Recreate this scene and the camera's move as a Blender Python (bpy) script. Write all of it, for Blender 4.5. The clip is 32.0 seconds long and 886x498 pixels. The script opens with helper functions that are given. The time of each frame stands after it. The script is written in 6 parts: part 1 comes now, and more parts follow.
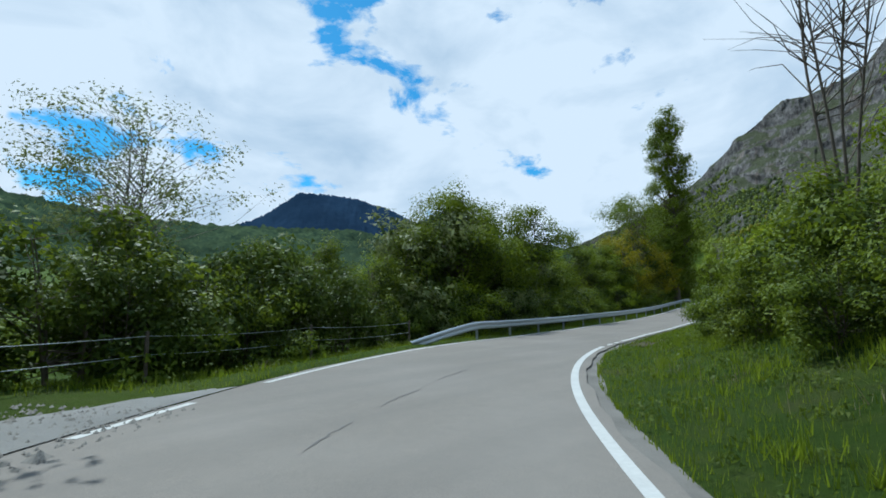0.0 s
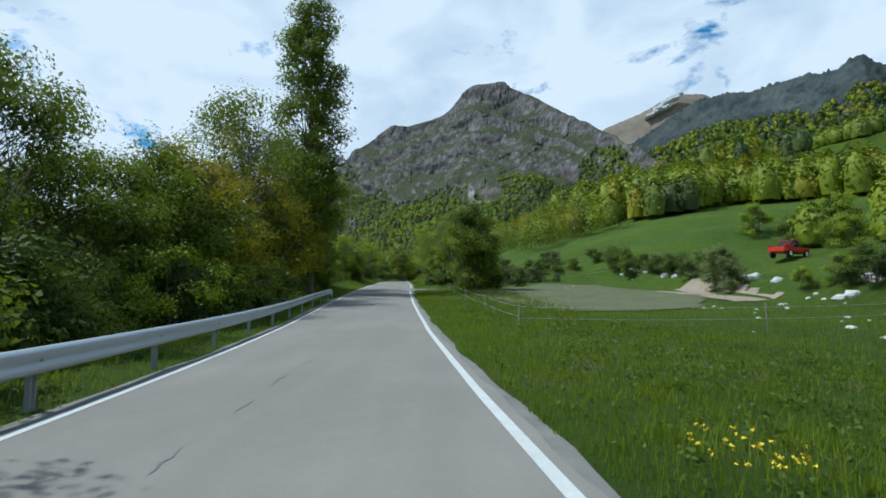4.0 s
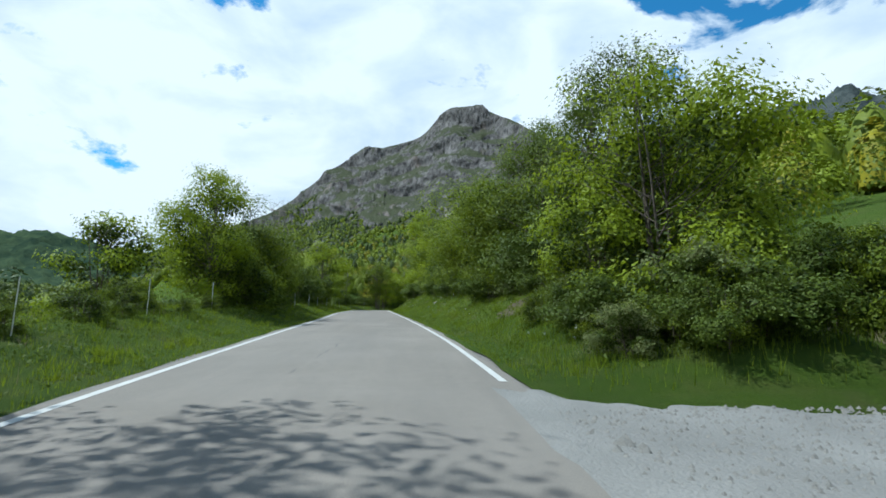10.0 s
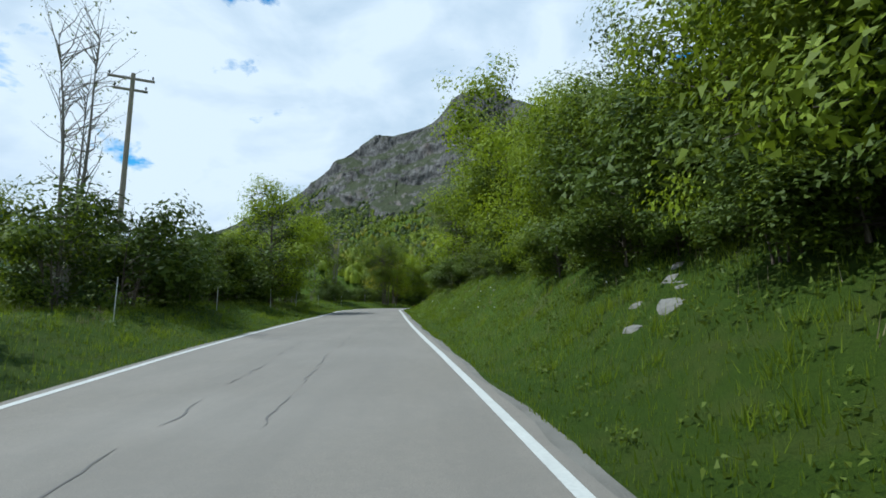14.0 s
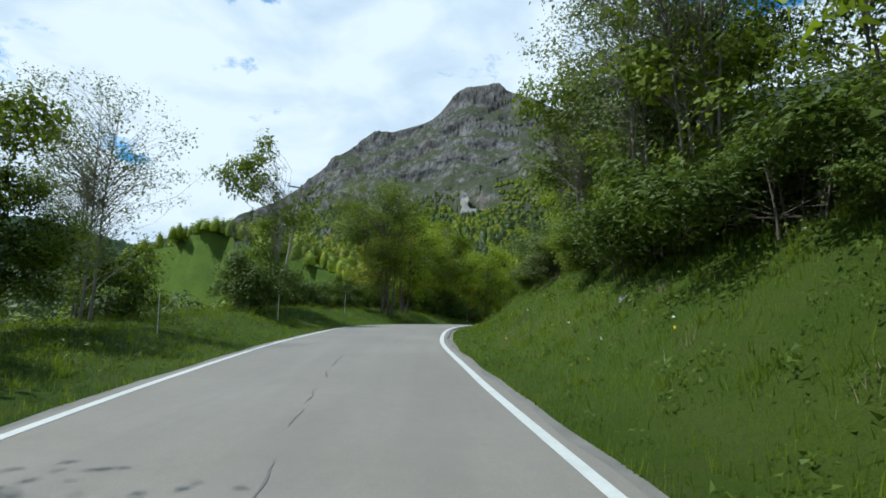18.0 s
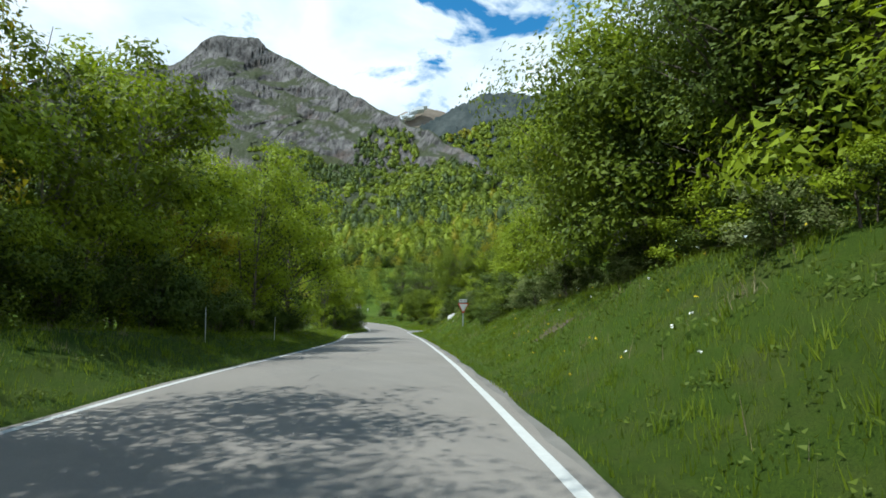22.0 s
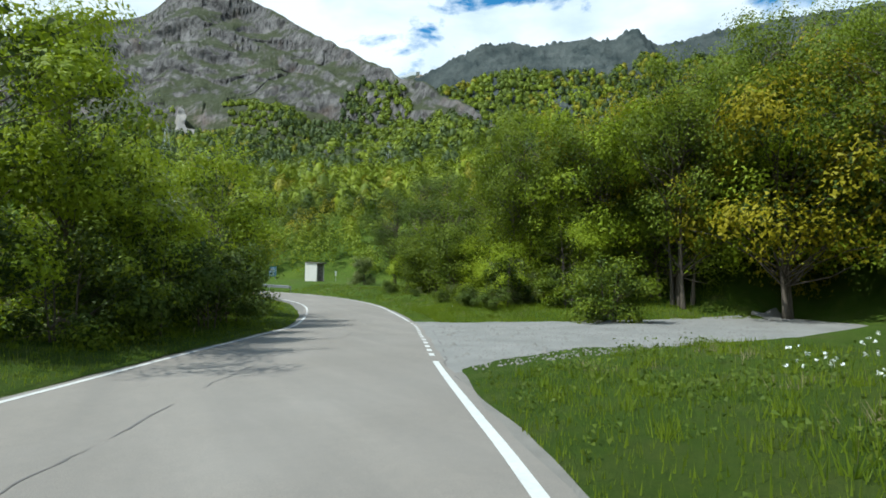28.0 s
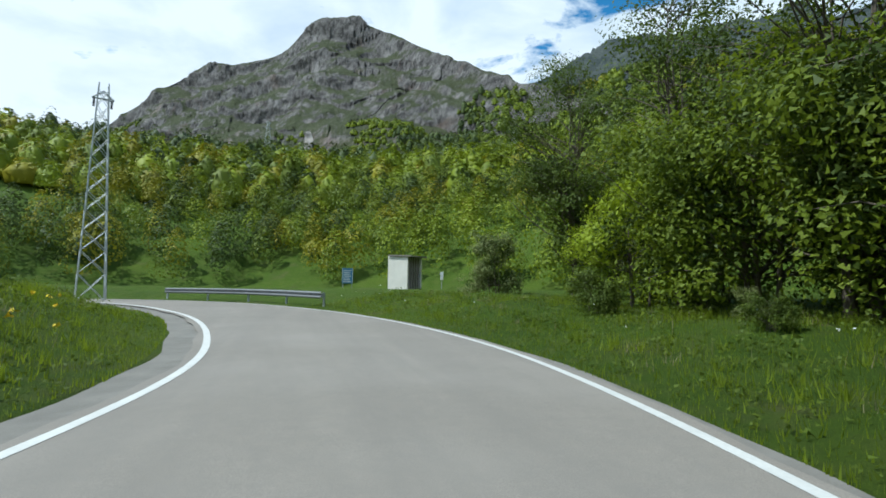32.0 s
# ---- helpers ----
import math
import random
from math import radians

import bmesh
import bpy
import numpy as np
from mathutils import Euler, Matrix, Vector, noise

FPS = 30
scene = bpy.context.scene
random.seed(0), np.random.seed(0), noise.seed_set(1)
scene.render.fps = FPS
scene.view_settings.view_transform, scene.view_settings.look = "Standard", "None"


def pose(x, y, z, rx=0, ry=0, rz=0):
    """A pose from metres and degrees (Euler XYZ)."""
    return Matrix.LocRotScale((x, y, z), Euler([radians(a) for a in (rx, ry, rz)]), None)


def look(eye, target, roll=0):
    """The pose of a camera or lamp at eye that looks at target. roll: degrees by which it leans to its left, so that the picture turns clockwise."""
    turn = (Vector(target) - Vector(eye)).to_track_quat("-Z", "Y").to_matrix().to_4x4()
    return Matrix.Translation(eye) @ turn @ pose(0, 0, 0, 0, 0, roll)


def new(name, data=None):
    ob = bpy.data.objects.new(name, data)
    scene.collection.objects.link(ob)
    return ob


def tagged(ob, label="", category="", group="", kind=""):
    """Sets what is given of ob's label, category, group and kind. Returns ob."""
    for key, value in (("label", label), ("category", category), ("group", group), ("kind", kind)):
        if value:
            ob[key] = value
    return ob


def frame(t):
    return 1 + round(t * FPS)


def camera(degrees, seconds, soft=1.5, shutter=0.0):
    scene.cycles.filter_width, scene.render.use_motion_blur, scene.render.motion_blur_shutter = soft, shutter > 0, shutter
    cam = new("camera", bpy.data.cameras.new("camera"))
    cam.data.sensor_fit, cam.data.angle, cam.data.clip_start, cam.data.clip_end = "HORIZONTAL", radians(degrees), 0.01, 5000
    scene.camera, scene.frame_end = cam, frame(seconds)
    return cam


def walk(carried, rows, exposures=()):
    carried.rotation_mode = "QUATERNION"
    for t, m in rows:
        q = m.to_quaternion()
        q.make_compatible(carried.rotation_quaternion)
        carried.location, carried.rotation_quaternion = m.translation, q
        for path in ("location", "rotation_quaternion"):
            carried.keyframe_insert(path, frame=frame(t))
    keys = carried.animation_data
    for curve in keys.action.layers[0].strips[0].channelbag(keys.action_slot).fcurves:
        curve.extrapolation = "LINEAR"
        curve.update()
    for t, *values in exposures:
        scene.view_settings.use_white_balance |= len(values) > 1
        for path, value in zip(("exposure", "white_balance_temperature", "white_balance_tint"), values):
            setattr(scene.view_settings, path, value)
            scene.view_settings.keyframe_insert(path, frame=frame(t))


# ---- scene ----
# the camera's way, and the middle line of the road
ROWS = (
    (0.0, -0.682, -0.072, -1.827, 96.863, 0.625, 41.232),
    (0.5, -3.464, 3.238, -1.778, 96.604, 0.018, 33.196),
    (1.0, -5.509, 6.871, -1.720, 95.872, 0.005, 25.294),
    (1.5, -7.051, 10.443, -1.677, 95.006, 0.555, 18.863),
    (2.0, -8.204, 13.671, -1.698, 95.259, 0.375, 13.796),
    (2.5, -9.153, 17.337, -1.737, 95.218, 0.268, 8.504),
    (3.0, -9.890, 21.316, -1.739, 95.745, -0.095, 4.128),
    (3.5, -10.454, 25.571, -1.632, 95.740, -0.282, 1.795),
    (4.0, -10.952, 29.622, -1.542, 95.766, 0.177, 0.066),
    (4.5, -11.399, 33.370, -1.485, 96.392, 0.585, -0.670),
    (5.0, -11.808, 37.486, -1.459, 96.601, 0.357, -0.689),
    (5.5, -12.237, 41.797, -1.384, 97.387, 0.096, -0.593),
    (6.0, -12.682, 46.215, -1.177, 98.081, 0.104, -0.321),
    (6.5, -13.140, 50.724, -0.905, 98.015, 0.140, -0.120),
    (7.0, -13.639, 55.337, -0.628, 98.562, -0.478, -0.215),
    (7.5, -14.179, 60.005, -0.365, 98.825, -0.605, -0.045),
    (8.0, -14.668, 64.565, -0.129, 98.721, -0.882, -0.219),
    (8.5, -15.141, 68.880, 0.079, 98.502, -1.035, -0.889),
    (9.0, -15.558, 72.932, 0.266, 99.166, -1.339, -1.426),
    (9.5, -15.890, 76.803, 0.481, 99.307, -1.435, -2.257),
    (10.0, -16.179, 80.700, 0.674, 98.854, -0.592, -3.308),
    (10.5, -16.375, 84.861, 0.928, 98.988, 0.237, -4.295),
    (11.0, -16.539, 89.055, 1.192, 98.641, 0.678, -4.649),
    (11.5, -16.699, 93.322, 1.445, 98.942, 0.627, -4.577),
    (12.0, -16.863, 97.716, 1.727, 98.796, 0.666, -4.312),
    (12.5, -17.066, 102.230, 2.006, 98.732, 0.856, -3.860),
    (13.0, -17.283, 106.734, 2.233, 97.748, 0.887, -3.123),
    (13.5, -17.551, 111.057, 2.385, 97.630, 0.567, -2.538),
    (14.0, -17.860, 115.152, 2.535, 97.855, 0.080, -1.797),
    (14.5, -18.321, 119.356, 2.712, 98.163, -0.523, -1.579),
    (15.0, -18.795, 123.639, 2.965, 98.385, -0.040, -1.725),
    (15.5, -19.246, 127.963, 3.219, 98.042, 0.495, -1.670),
    (16.0, -19.641, 132.307, 3.427, 98.180, 0.282, -2.423),
    (16.5, -19.987, 136.668, 3.622, 98.318, 0.017, -2.895),
    (17.0, -20.319, 141.042, 3.811, 98.304, -0.257, -2.801),
    (17.5, -20.670, 145.434, 3.993, 98.158, -0.611, -2.257),
    (18.0, -21.025, 149.861, 4.174, 97.932, -0.609, -2.124),
    (18.5, -21.354, 154.308, 4.353, 97.434, -0.462, -2.089),
    (19.0, -21.723, 158.781, 4.563, 97.686, -0.660, -2.518),
    (19.5, -21.925, 163.014, 4.710, 98.570, -0.897, -4.999),
    (20.0, -21.919, 167.128, 4.797, 98.502, -0.640, -8.289),
    (20.5, -21.607, 171.324, 4.923, 98.426, -0.470, -12.553),
    (21.0, -20.891, 175.560, 5.056, 97.651, 0.208, -18.407),
    (21.5, -19.752, 179.793, 5.178, 96.191, 0.179, -24.443),
    (22.0, -18.159, 183.909, 5.185, 95.809, -0.245, -29.589),
    (22.5, -16.296, 188.004, 5.090, 94.179, -0.275, -31.880),
    (23.0, -14.330, 192.097, 4.938, 93.431, -0.083, -32.866),
    (23.5, -12.354, 196.142, 4.755, 92.870, 0.492, -33.162),
    (24.0, -10.370, 200.183, 4.554, 92.699, 0.362, -32.930),
    (24.5, -8.475, 204.174, 4.352, 92.518, 0.618, -32.335),
    (25.0, -6.728, 208.060, 4.131, 92.966, 0.234, -31.603),
    (25.5, -5.029, 211.719, 3.923, 93.145, -0.563, -30.873),
    (26.0, -3.269, 215.612, 3.791, 93.253, -0.437, -29.614),
    (26.5, -1.471, 219.646, 3.658, 93.127, -0.115, -28.932),
    (27.0, 0.386, 223.777, 3.507, 92.872, 0.087, -29.257),
    (27.5, 2.339, 228.000, 3.324, 92.672, -0.054, -30.574),
    (28.0, 4.279, 232.438, 3.096, 92.755, -0.538, -30.610),
    (28.5, 6.288, 236.729, 2.778, 92.386, -0.456, -30.687),
    (29.0, 8.336, 241.008, 2.535, 92.779, 0.027, -30.855),
    (29.5, 10.266, 245.088, 2.311, 92.763, 0.299, -31.037),
    (30.0, 12.019, 249.028, 2.131, 93.126, 0.040, -30.486),
    (30.5, 13.557, 252.854, 1.992, 93.173, -0.584, -28.785),
    (31.0, 14.808, 256.699, 1.872, 93.313, -0.892, -25.681),
    (31.5, 15.747, 260.655, 1.763, 93.658, -0.639, -21.830),
    (32.0, 16.426, 264.609, 1.747, 94.677, -0.581, -17.221),
)
ROAD = (
    (22.94, -27.77, -3.27),
    (15.01, -18.76, -3.21),
    (7.07, -9.76, -3.15),
    (-0.86, -0.76, -3.12),
    (-6.10, 6.17, -3.06),
    (-9.25, 12.99, -3.01),
    (-11.17, 20.75, -3.02),
    (-12.30, 29.13, -2.90),
    (-14.07, 45.90, -2.48),
    (-16.20, 64.32, -1.47),
    (-17.65, 80.54, -0.63),
    (-18.27, 97.74, 0.41),
    (-19.25, 115.05, 1.22),
    (-20.65, 132.31, 2.09),
    (-21.87, 149.94, 2.88),
    (-22.56, 158.87, 3.23),
    (-22.79, 167.30, 3.49),
    (-21.80, 175.91, 3.79),
    (-19.07, 184.48, 3.84),
    (-15.27, 192.74, 3.63),
    (-9.38, 204.75, 3.05),
    (-4.26, 216.18, 2.53),
    (0.80, 228.76, 1.99),
    (6.74, 241.89, 1.21),
    (10.62, 249.71, 0.83),
    (13.93, 256.88, 0.55),
    (17.56, 269.73, 0.55),
    (17.57, 277.55, 0.73),
    (15.23, 285.53, 0.91),
    (10.40, 293.21, 1.03),
    (1.94, 299.87, 1.00),
    (-9.96, 305.47, 0.90),
)

cam = camera(82.1, 32.0, soft=1.7)
walk(cam, [(t, pose(x, y, z, rx, ry, rz)) for t, x, y, z, rx, ry, rz in ROWS],
     exposures=((0.0, -0.14, 5350, 2), (4.5, -0.10, 5350, 2), (9.0, 0.17, 5450, 2), (14.0, -0.02, 5450, 2), (20.0, 0.18, 5600, 2), (24.0, 0.44, 5750, 2), (28.0, 0.34, 5750, 2), (32.0, 0.16, 5600, 2)))

# ---- world, sun, exposure ----
SUN_AZ, SUN_EL = -82.0, 58.0      # degrees from +y towards +x, and above the horizon
world = bpy.data.worlds.new("sky")
scene.world = world
world.use_nodes = True
wt = world.node_tree
wt.nodes.clear()


def wnode(kind, **values):
    n = wt.nodes.new(kind)
    for k, v in values.items():
        n.inputs[k].default_value = v
    return n


w_out = wnode("ShaderNodeOutputWorld")
w_bg = wnode("ShaderNodeBackground", Strength=0.101)
w_sky = wt.nodes.new("ShaderNodeTexSky")
w_sky.sky_type, w_sky.sun_disc = "NISHITA", False
w_sky.sun_elevation, w_sky.sun_rotation = radians(SUN_EL), radians(SUN_AZ)
w_sky.air_density, w_sky.dust_density, w_sky.ozone_density = 1.0, 0.6, 2.0
w_co = wt.nodes.new("ShaderNodeTexCoord")
w_map = wt.nodes.new("ShaderNodeMapping")
w_map.inputs["Scale"].default_value = (1.0, 1.0, 1.9)
w_map.inputs["Location"].default_value = (0.35, 0.12, 0.55)
wt.links.new(w_co.outputs["Generated"], w_map.inputs["Vector"])
w_n1 = wnode("ShaderNodeTexNoise", Scale=4.6, Detail=7.0, Roughness=0.58, Distortion=0.3)
w_n2 = wnode("ShaderNodeTexNoise", Scale=4.2, Detail=6.0, Roughness=0.52, Distortion=0.3)
for n in (w_n1, w_n2):
    wt.links.new(w_map.outputs["Vector"], n.inputs["Vector"])
# gaps in the cloud cover
w_gap = wt.nodes.new("ShaderNodeValToRGB")
w_gap.color_ramp.elements[0].position, w_gap.color_ramp.elements[1].position = 0.355, 0.425
# the cloud deck thins out overhead, where one looks up between the clouds
w_dir = wt.nodes.new("ShaderNodeSeparateXYZ")
wt.links.new(w_co.outputs["Generated"], w_dir.inputs[0])
w_up = wnode("ShaderNodeMapRange", **{"From Min": 0.5, "From Max": 1.0, "To Min": 0.0, "To Max": 0.24})
wt.links.new(w_dir.outputs["Z"], w_up.inputs["Value"])
w_thin = wt.nodes.new("ShaderNodeMath")
w_thin.operation = "SUBTRACT"
wt.links.new(w_n1.outputs["Fac"], w_thin.inputs[0])
wt.links.new(w_up.outputs["Result"], w_thin.inputs[1])
wt.links.new(w_thin.outputs[0], w_gap.inputs["Fac"])
# light and grey parts of the clouds
w_shade = wt.nodes.new("ShaderNodeValToRGB")
w_shade.color_ramp.elements[0].position, w_shade.color_ramp.elements[1].position = 0.34, 0.58
w_shade.color_ramp.elements[0].color = (5.7, 6.5, 7.3, 1)
w_shade.color_ramp.elements[1].color = (8.7, 8.9, 9.1, 1)
wt.links.new(w_n2.outputs["Fac"], w_shade.inputs["Fac"])
w_tint = wt.nodes.new("ShaderNodeMix")
w_tint.data_type, w_tint.blend_type = "RGBA", "MULTIPLY"
w_tint.inputs[0].default_value = 1.0
w_tint.inputs[7].default_value = (0.42, 1.1, 1.3, 1)
wt.links.new(w_sky.outputs["Color"], w_tint.inputs[6])
w_mix = wt.nodes.new("ShaderNodeMix")
w_mix.data_type = "RGBA"
wt.links.new(w_gap.outputs["Color"], w_mix.inputs[0])
wt.links.new(w_tint.outputs[2], w_mix.inputs[6])
wt.links.new(w_shade.outputs["Color"], w_mix.inputs[7])
wt.links.new(w_mix.outputs[2], w_bg.inputs["Color"])
wt.links.new(w_bg.outputs["Background"], w_out.inputs["Surface"])

sun_data = bpy.data.lights.new("sun", "SUN")
sun_data.energy, sun_data.angle, sun_data.color = 5.0, radians(0.6), (1.0, 0.95, 0.86)
sun = new("sun", sun_data)
_a, _e = radians(SUN_AZ), radians(SUN_EL)
sun_dir = Vector((math.sin(_a) * math.cos(_e), math.cos(_a) * math.cos(_e), math.sin(_e)))
sun.matrix_world = look(sun_dir * 300, (0, 0, 0))


# ---- materials ----
class Mat:
    """A small wrapper to write node materials briefly."""

    def __init__(self, name, rough=0.8, metal=0.0, spec=0.3):
        self.m = bpy.data.materials.new(name)
        self.m.use_nodes = True
        self.t = self.m.node_tree
        self.b = self.t.nodes["Principled BSDF"]
        self.b.inputs["Roughness"].default_value = rough
        self.b.inputs["Metallic"].default_value = metal
        self.b.inputs["Specular IOR Level"].default_value = spec
        self.co = self.t.nodes.new("ShaderNodeNewGeometry")

    def link(self, a, b):
        self.t.links.new(a, b)

    def noise(self, scale, detail=5.0, rough=0.55, distort=0.0, stretch=None):
        n = self.t.nodes.new("ShaderNodeTexNoise")
        n.inputs["Scale"].default_value, n.inputs["Detail"].default_value = scale, detail
        n.inputs["Roughness"].default_value, n.inputs["Distortion"].default_value = rough, distort
        v = self.co.outputs["Position"]
        if stretch:
            mp = self.t.nodes.new("ShaderNodeMapping")
            mp.inputs["Scale"].default_value = stretch
            self.link(v, mp.inputs["Vector"])
            v = mp.outputs["Vector"]
        self.link(v, n.inputs["Vector"])
        return n.outputs["Fac"]

    def ramp(self, fac, *stops):
        r = self.t.nodes.new("ShaderNodeValToRGB")
        els = r.color_ramp.elements
        while len(els) < len(stops):
            els.new(0.5)
        for e, (p, c) in zip(els, stops):
            e.position, e.color = p, (*c, 1) if len(c) == 3 else c
        self.link(fac, r.inputs["Fac"])
        return r.outputs["Color"]

    def mix(self, fac, a, b, blend="MIX"):
        n = self.t.nodes.new("ShaderNodeMix")
        n.data_type, n.blend_type = "RGBA", blend
        for sock, v in ((n.inputs[0], fac), (n.inputs[6], a), (n.inputs[7], b)):
            if isinstance(v, (int, float)):
                sock.default_value = v
            elif isinstance(v, tuple):
                sock.default_value = (*v, 1)
            else:
                self.link(v, sock)
        return n.outputs[2]

    def color(self, c):
        if isinstance(c, tuple):
            self.b.inputs["Base Color"].default_value = (*c, 1)
        else:
            self.link(c, self.b.inputs["Base Color"])
        return self

    def bump(self, fac, strength=0.4, dist=0.02):
        n = self.t.nodes.new("ShaderNodeBump")
        n.inputs["Strength"].default_value, n.inputs["Distance"].default_value = strength, dist
        self.link(fac, n.inputs["Height"])
        self.link(n.outputs["Normal"], self.b.inputs["Normal"])
        return self

    def random(self):
        return self.t.nodes.new("ShaderNodeObjectInfo").outputs["Random"]

    def island(self):
        return self.co.outputs["Random Per Island"]


def rgb(*bw):
    return (bw[0],) * 3 if len(bw) == 1 else bw


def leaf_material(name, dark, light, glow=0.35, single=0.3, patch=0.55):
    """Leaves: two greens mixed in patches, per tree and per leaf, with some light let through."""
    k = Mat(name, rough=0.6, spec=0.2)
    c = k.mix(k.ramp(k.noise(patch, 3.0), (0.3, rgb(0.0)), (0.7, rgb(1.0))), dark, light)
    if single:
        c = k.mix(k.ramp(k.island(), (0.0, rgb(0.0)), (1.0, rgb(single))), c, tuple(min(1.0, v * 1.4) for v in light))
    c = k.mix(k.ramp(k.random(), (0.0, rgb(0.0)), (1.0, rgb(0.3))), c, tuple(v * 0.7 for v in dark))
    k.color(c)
    tr = k.t.nodes.new("ShaderNodeBsdfTranslucent")
    k.link(k.mix(0.5, c, tuple(min(1.0, v * 1.3) for v in light)), tr.inputs["Color"])
    mx = k.t.nodes.new("ShaderNodeMixShader")
    mx.inputs[0].default_value = glow
    k.link(k.b.outputs[0], mx.inputs[1])
    k.link(tr.outputs[0], mx.inputs[2])
    k.link(mx.outputs[0], k.t.nodes["Material Output"].inputs["Surface"])
    return k.m


def make_asphalt():
    k = Mat("worn_asphalt", rough=0.9, spec=0.2)
    fine, mid, wide = k.noise(140, 3.0), k.noise(6.0, 5.0), k.noise(0.35, 4.0, stretch=(1, 1, 1))
    c = k.ramp(fine, (0.3, rgb(0.151, 0.134, 0.113)), (0.7, rgb(0.264, 0.236, 0.202)))
    c = k.mix(k.ramp(mid, (0.35, rgb(0.0)), (0.75, rgb(0.35))), c, (0.156, 0.142, 0.126))
    c = k.mix(k.ramp(wide, (0.4, rgb(0.0)), (0.7, rgb(0.45))), c, (0.262, 0.238, 0.210))
    wheel = k.noise(1.1, 4.0, 0.6, 0.4, (1.0, 0.09, 1.0))
    c = k.mix(k.ramp(wheel, (0.38, rgb(0.0)), (0.68, rgb(0.4))), c, (0.150, 0.137, 0.121))
    return k.color(c).bump(fine, 0.25, 0.004).m


def make_plain(name, base, vary=0.25, scale=4.0, rough=0.8, metal=0.0, bump=0.2, dist=0.01, fine=60.0):
    k = Mat(name, rough=rough, metal=metal)
    a, b = k.noise(scale, 5.0), k.noise(fine, 3.0)
    lo, hi = tuple(v * (1 - vary) for v in base), tuple(min(1, v * (1 + vary)) for v in base)
    c = k.mix(a, lo, hi)
    c = k.mix(k.ramp(b, (0.4, rgb(0.0)), (0.8, rgb(0.4))), c, tuple(v * 0.7 for v in base))
    return k.color(c).bump(b, bump, dist).m


def make_ground():
    """Meadow and wood floor: greens, dry straw and bare soil in patches."""
    k = Mat("meadow_ground", rough=0.95, spec=0.1)
    a, b, c3 = k.noise(0.12, 5.0), k.noise(1.6, 6.0), k.noise(22.0, 3.0)
    c = k.ramp(a, (0.3, (0.040, 0.072, 0.008)), (0.55, (0.062, 0.102, 0.010)), (0.75, (0.092, 0.128, 0.013)))
    c = k.mix(k.ramp(b, (0.45, rgb(0.0)), (0.75, rgb(0.7))), c, (0.100, 0.118, 0.026))
    c = k.mix(k.ramp(k.noise(0.45, 5.0, 0.65), (0.58, rgb(0.0)), (0.74, rgb(0.55))), c, (0.105, 0.088, 0.045))
    c = k.mix(k.ramp(c3, (0.5, rgb(0.0)), (0.8, rgb(0.6))), c, (0.02, 0.045, 0.008))
    blade = k.noise(75.0, 4.0, 0.7, 0.5)
    c = k.mix(k.ramp(blade, (0.36, rgb(0.55)), (0.52, rgb(0.0))), c, (0.018, 0.034, 0.006))
    c = k.mix(k.ramp(blade, (0.54, rgb(0.0)), (0.72, rgb(0.6))), c, (0.115, 0.145, 0.018))
    return k.color(c).bump(blade, 1.0, 0.05).m


def make_rock(name, lo, hi, green):
    """Cliff rock: grey limestone with streaks and scrub growing on ledges where it is less steep."""
    k = Mat(name, rough=0.95, spec=0.1)
    a, b = k.noise(0.010, 8.0, 0.65, 0.8, (1, 1, 0.9)), k.noise(0.030, 9.0, 0.72, 0.9, (1, 1, 0.8))
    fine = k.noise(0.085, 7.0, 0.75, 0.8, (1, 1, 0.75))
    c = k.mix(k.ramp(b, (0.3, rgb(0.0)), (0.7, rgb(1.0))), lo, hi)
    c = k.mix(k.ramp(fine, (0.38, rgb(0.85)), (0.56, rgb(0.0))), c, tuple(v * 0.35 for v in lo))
    c = k.mix(k.ramp(a, (0.56, rgb(0.0)), (0.70, rgb(0.4))), c, (0.27, 0.19, 0.15))
    nz = k.t.nodes.new("ShaderNodeSeparateXYZ")
    k.link(k.co.outputs["Normal"], nz.inputs[0])
    scrub = k.noise(0.035, 8.0, 0.7)
    add = k.t.nodes.new("ShaderNodeMath")
    add.operation = "MULTIPLY_ADD"
    k.link(nz.outputs["Z"], add.inputs[0])
    add.inputs[1].default_value = 0.55
    k.link(scrub, add.inputs[2])
    c = k.mix(k.ramp(add.outputs[0], (0.69, rgb(0.0)), (0.86, rgb(0.9))), c, green)
    px = k.t.nodes.new("ShaderNodeSeparateXYZ")
    k.link(k.co.outputs["Position"], px.inputs[0])
    flank = k.t.nodes.new("ShaderNodeMapRange")
    flank.inputs["From Min"].default_value, flank.inputs["From Max"].default_value = -650.0, -1150.0
    k.link(px.outputs["X"], flank.inputs["Value"])
    pine = k.mix(scrub, (0.020, 0.030, 0.016), (0.060, 0.072, 0.034))
    c = k.mix(flank.outputs["Result"], c, pine)
    return k.color(c).bump(b, 1.0, 6.0).m


def make_woods(name, lo, hi, scale=0.09):
    k = Mat(name, rough=1.0, spec=0.0)
    a, b = k.noise(scale, 6.0, 0.7), k.noise(scale * 0.13, 4.0)
    c = k.mix(k.ramp(a, (0.35, rgb(0.0)), (0.65, rgb(1.0))), lo, hi)
    c = k.mix(k.ramp(b, (0.4, rgb(0.0)), (0.7, rgb(0.6))), c, tuple(v * 0.6 for v in lo))
    return k.color(c).bump(a, 1.0, 5.0).m


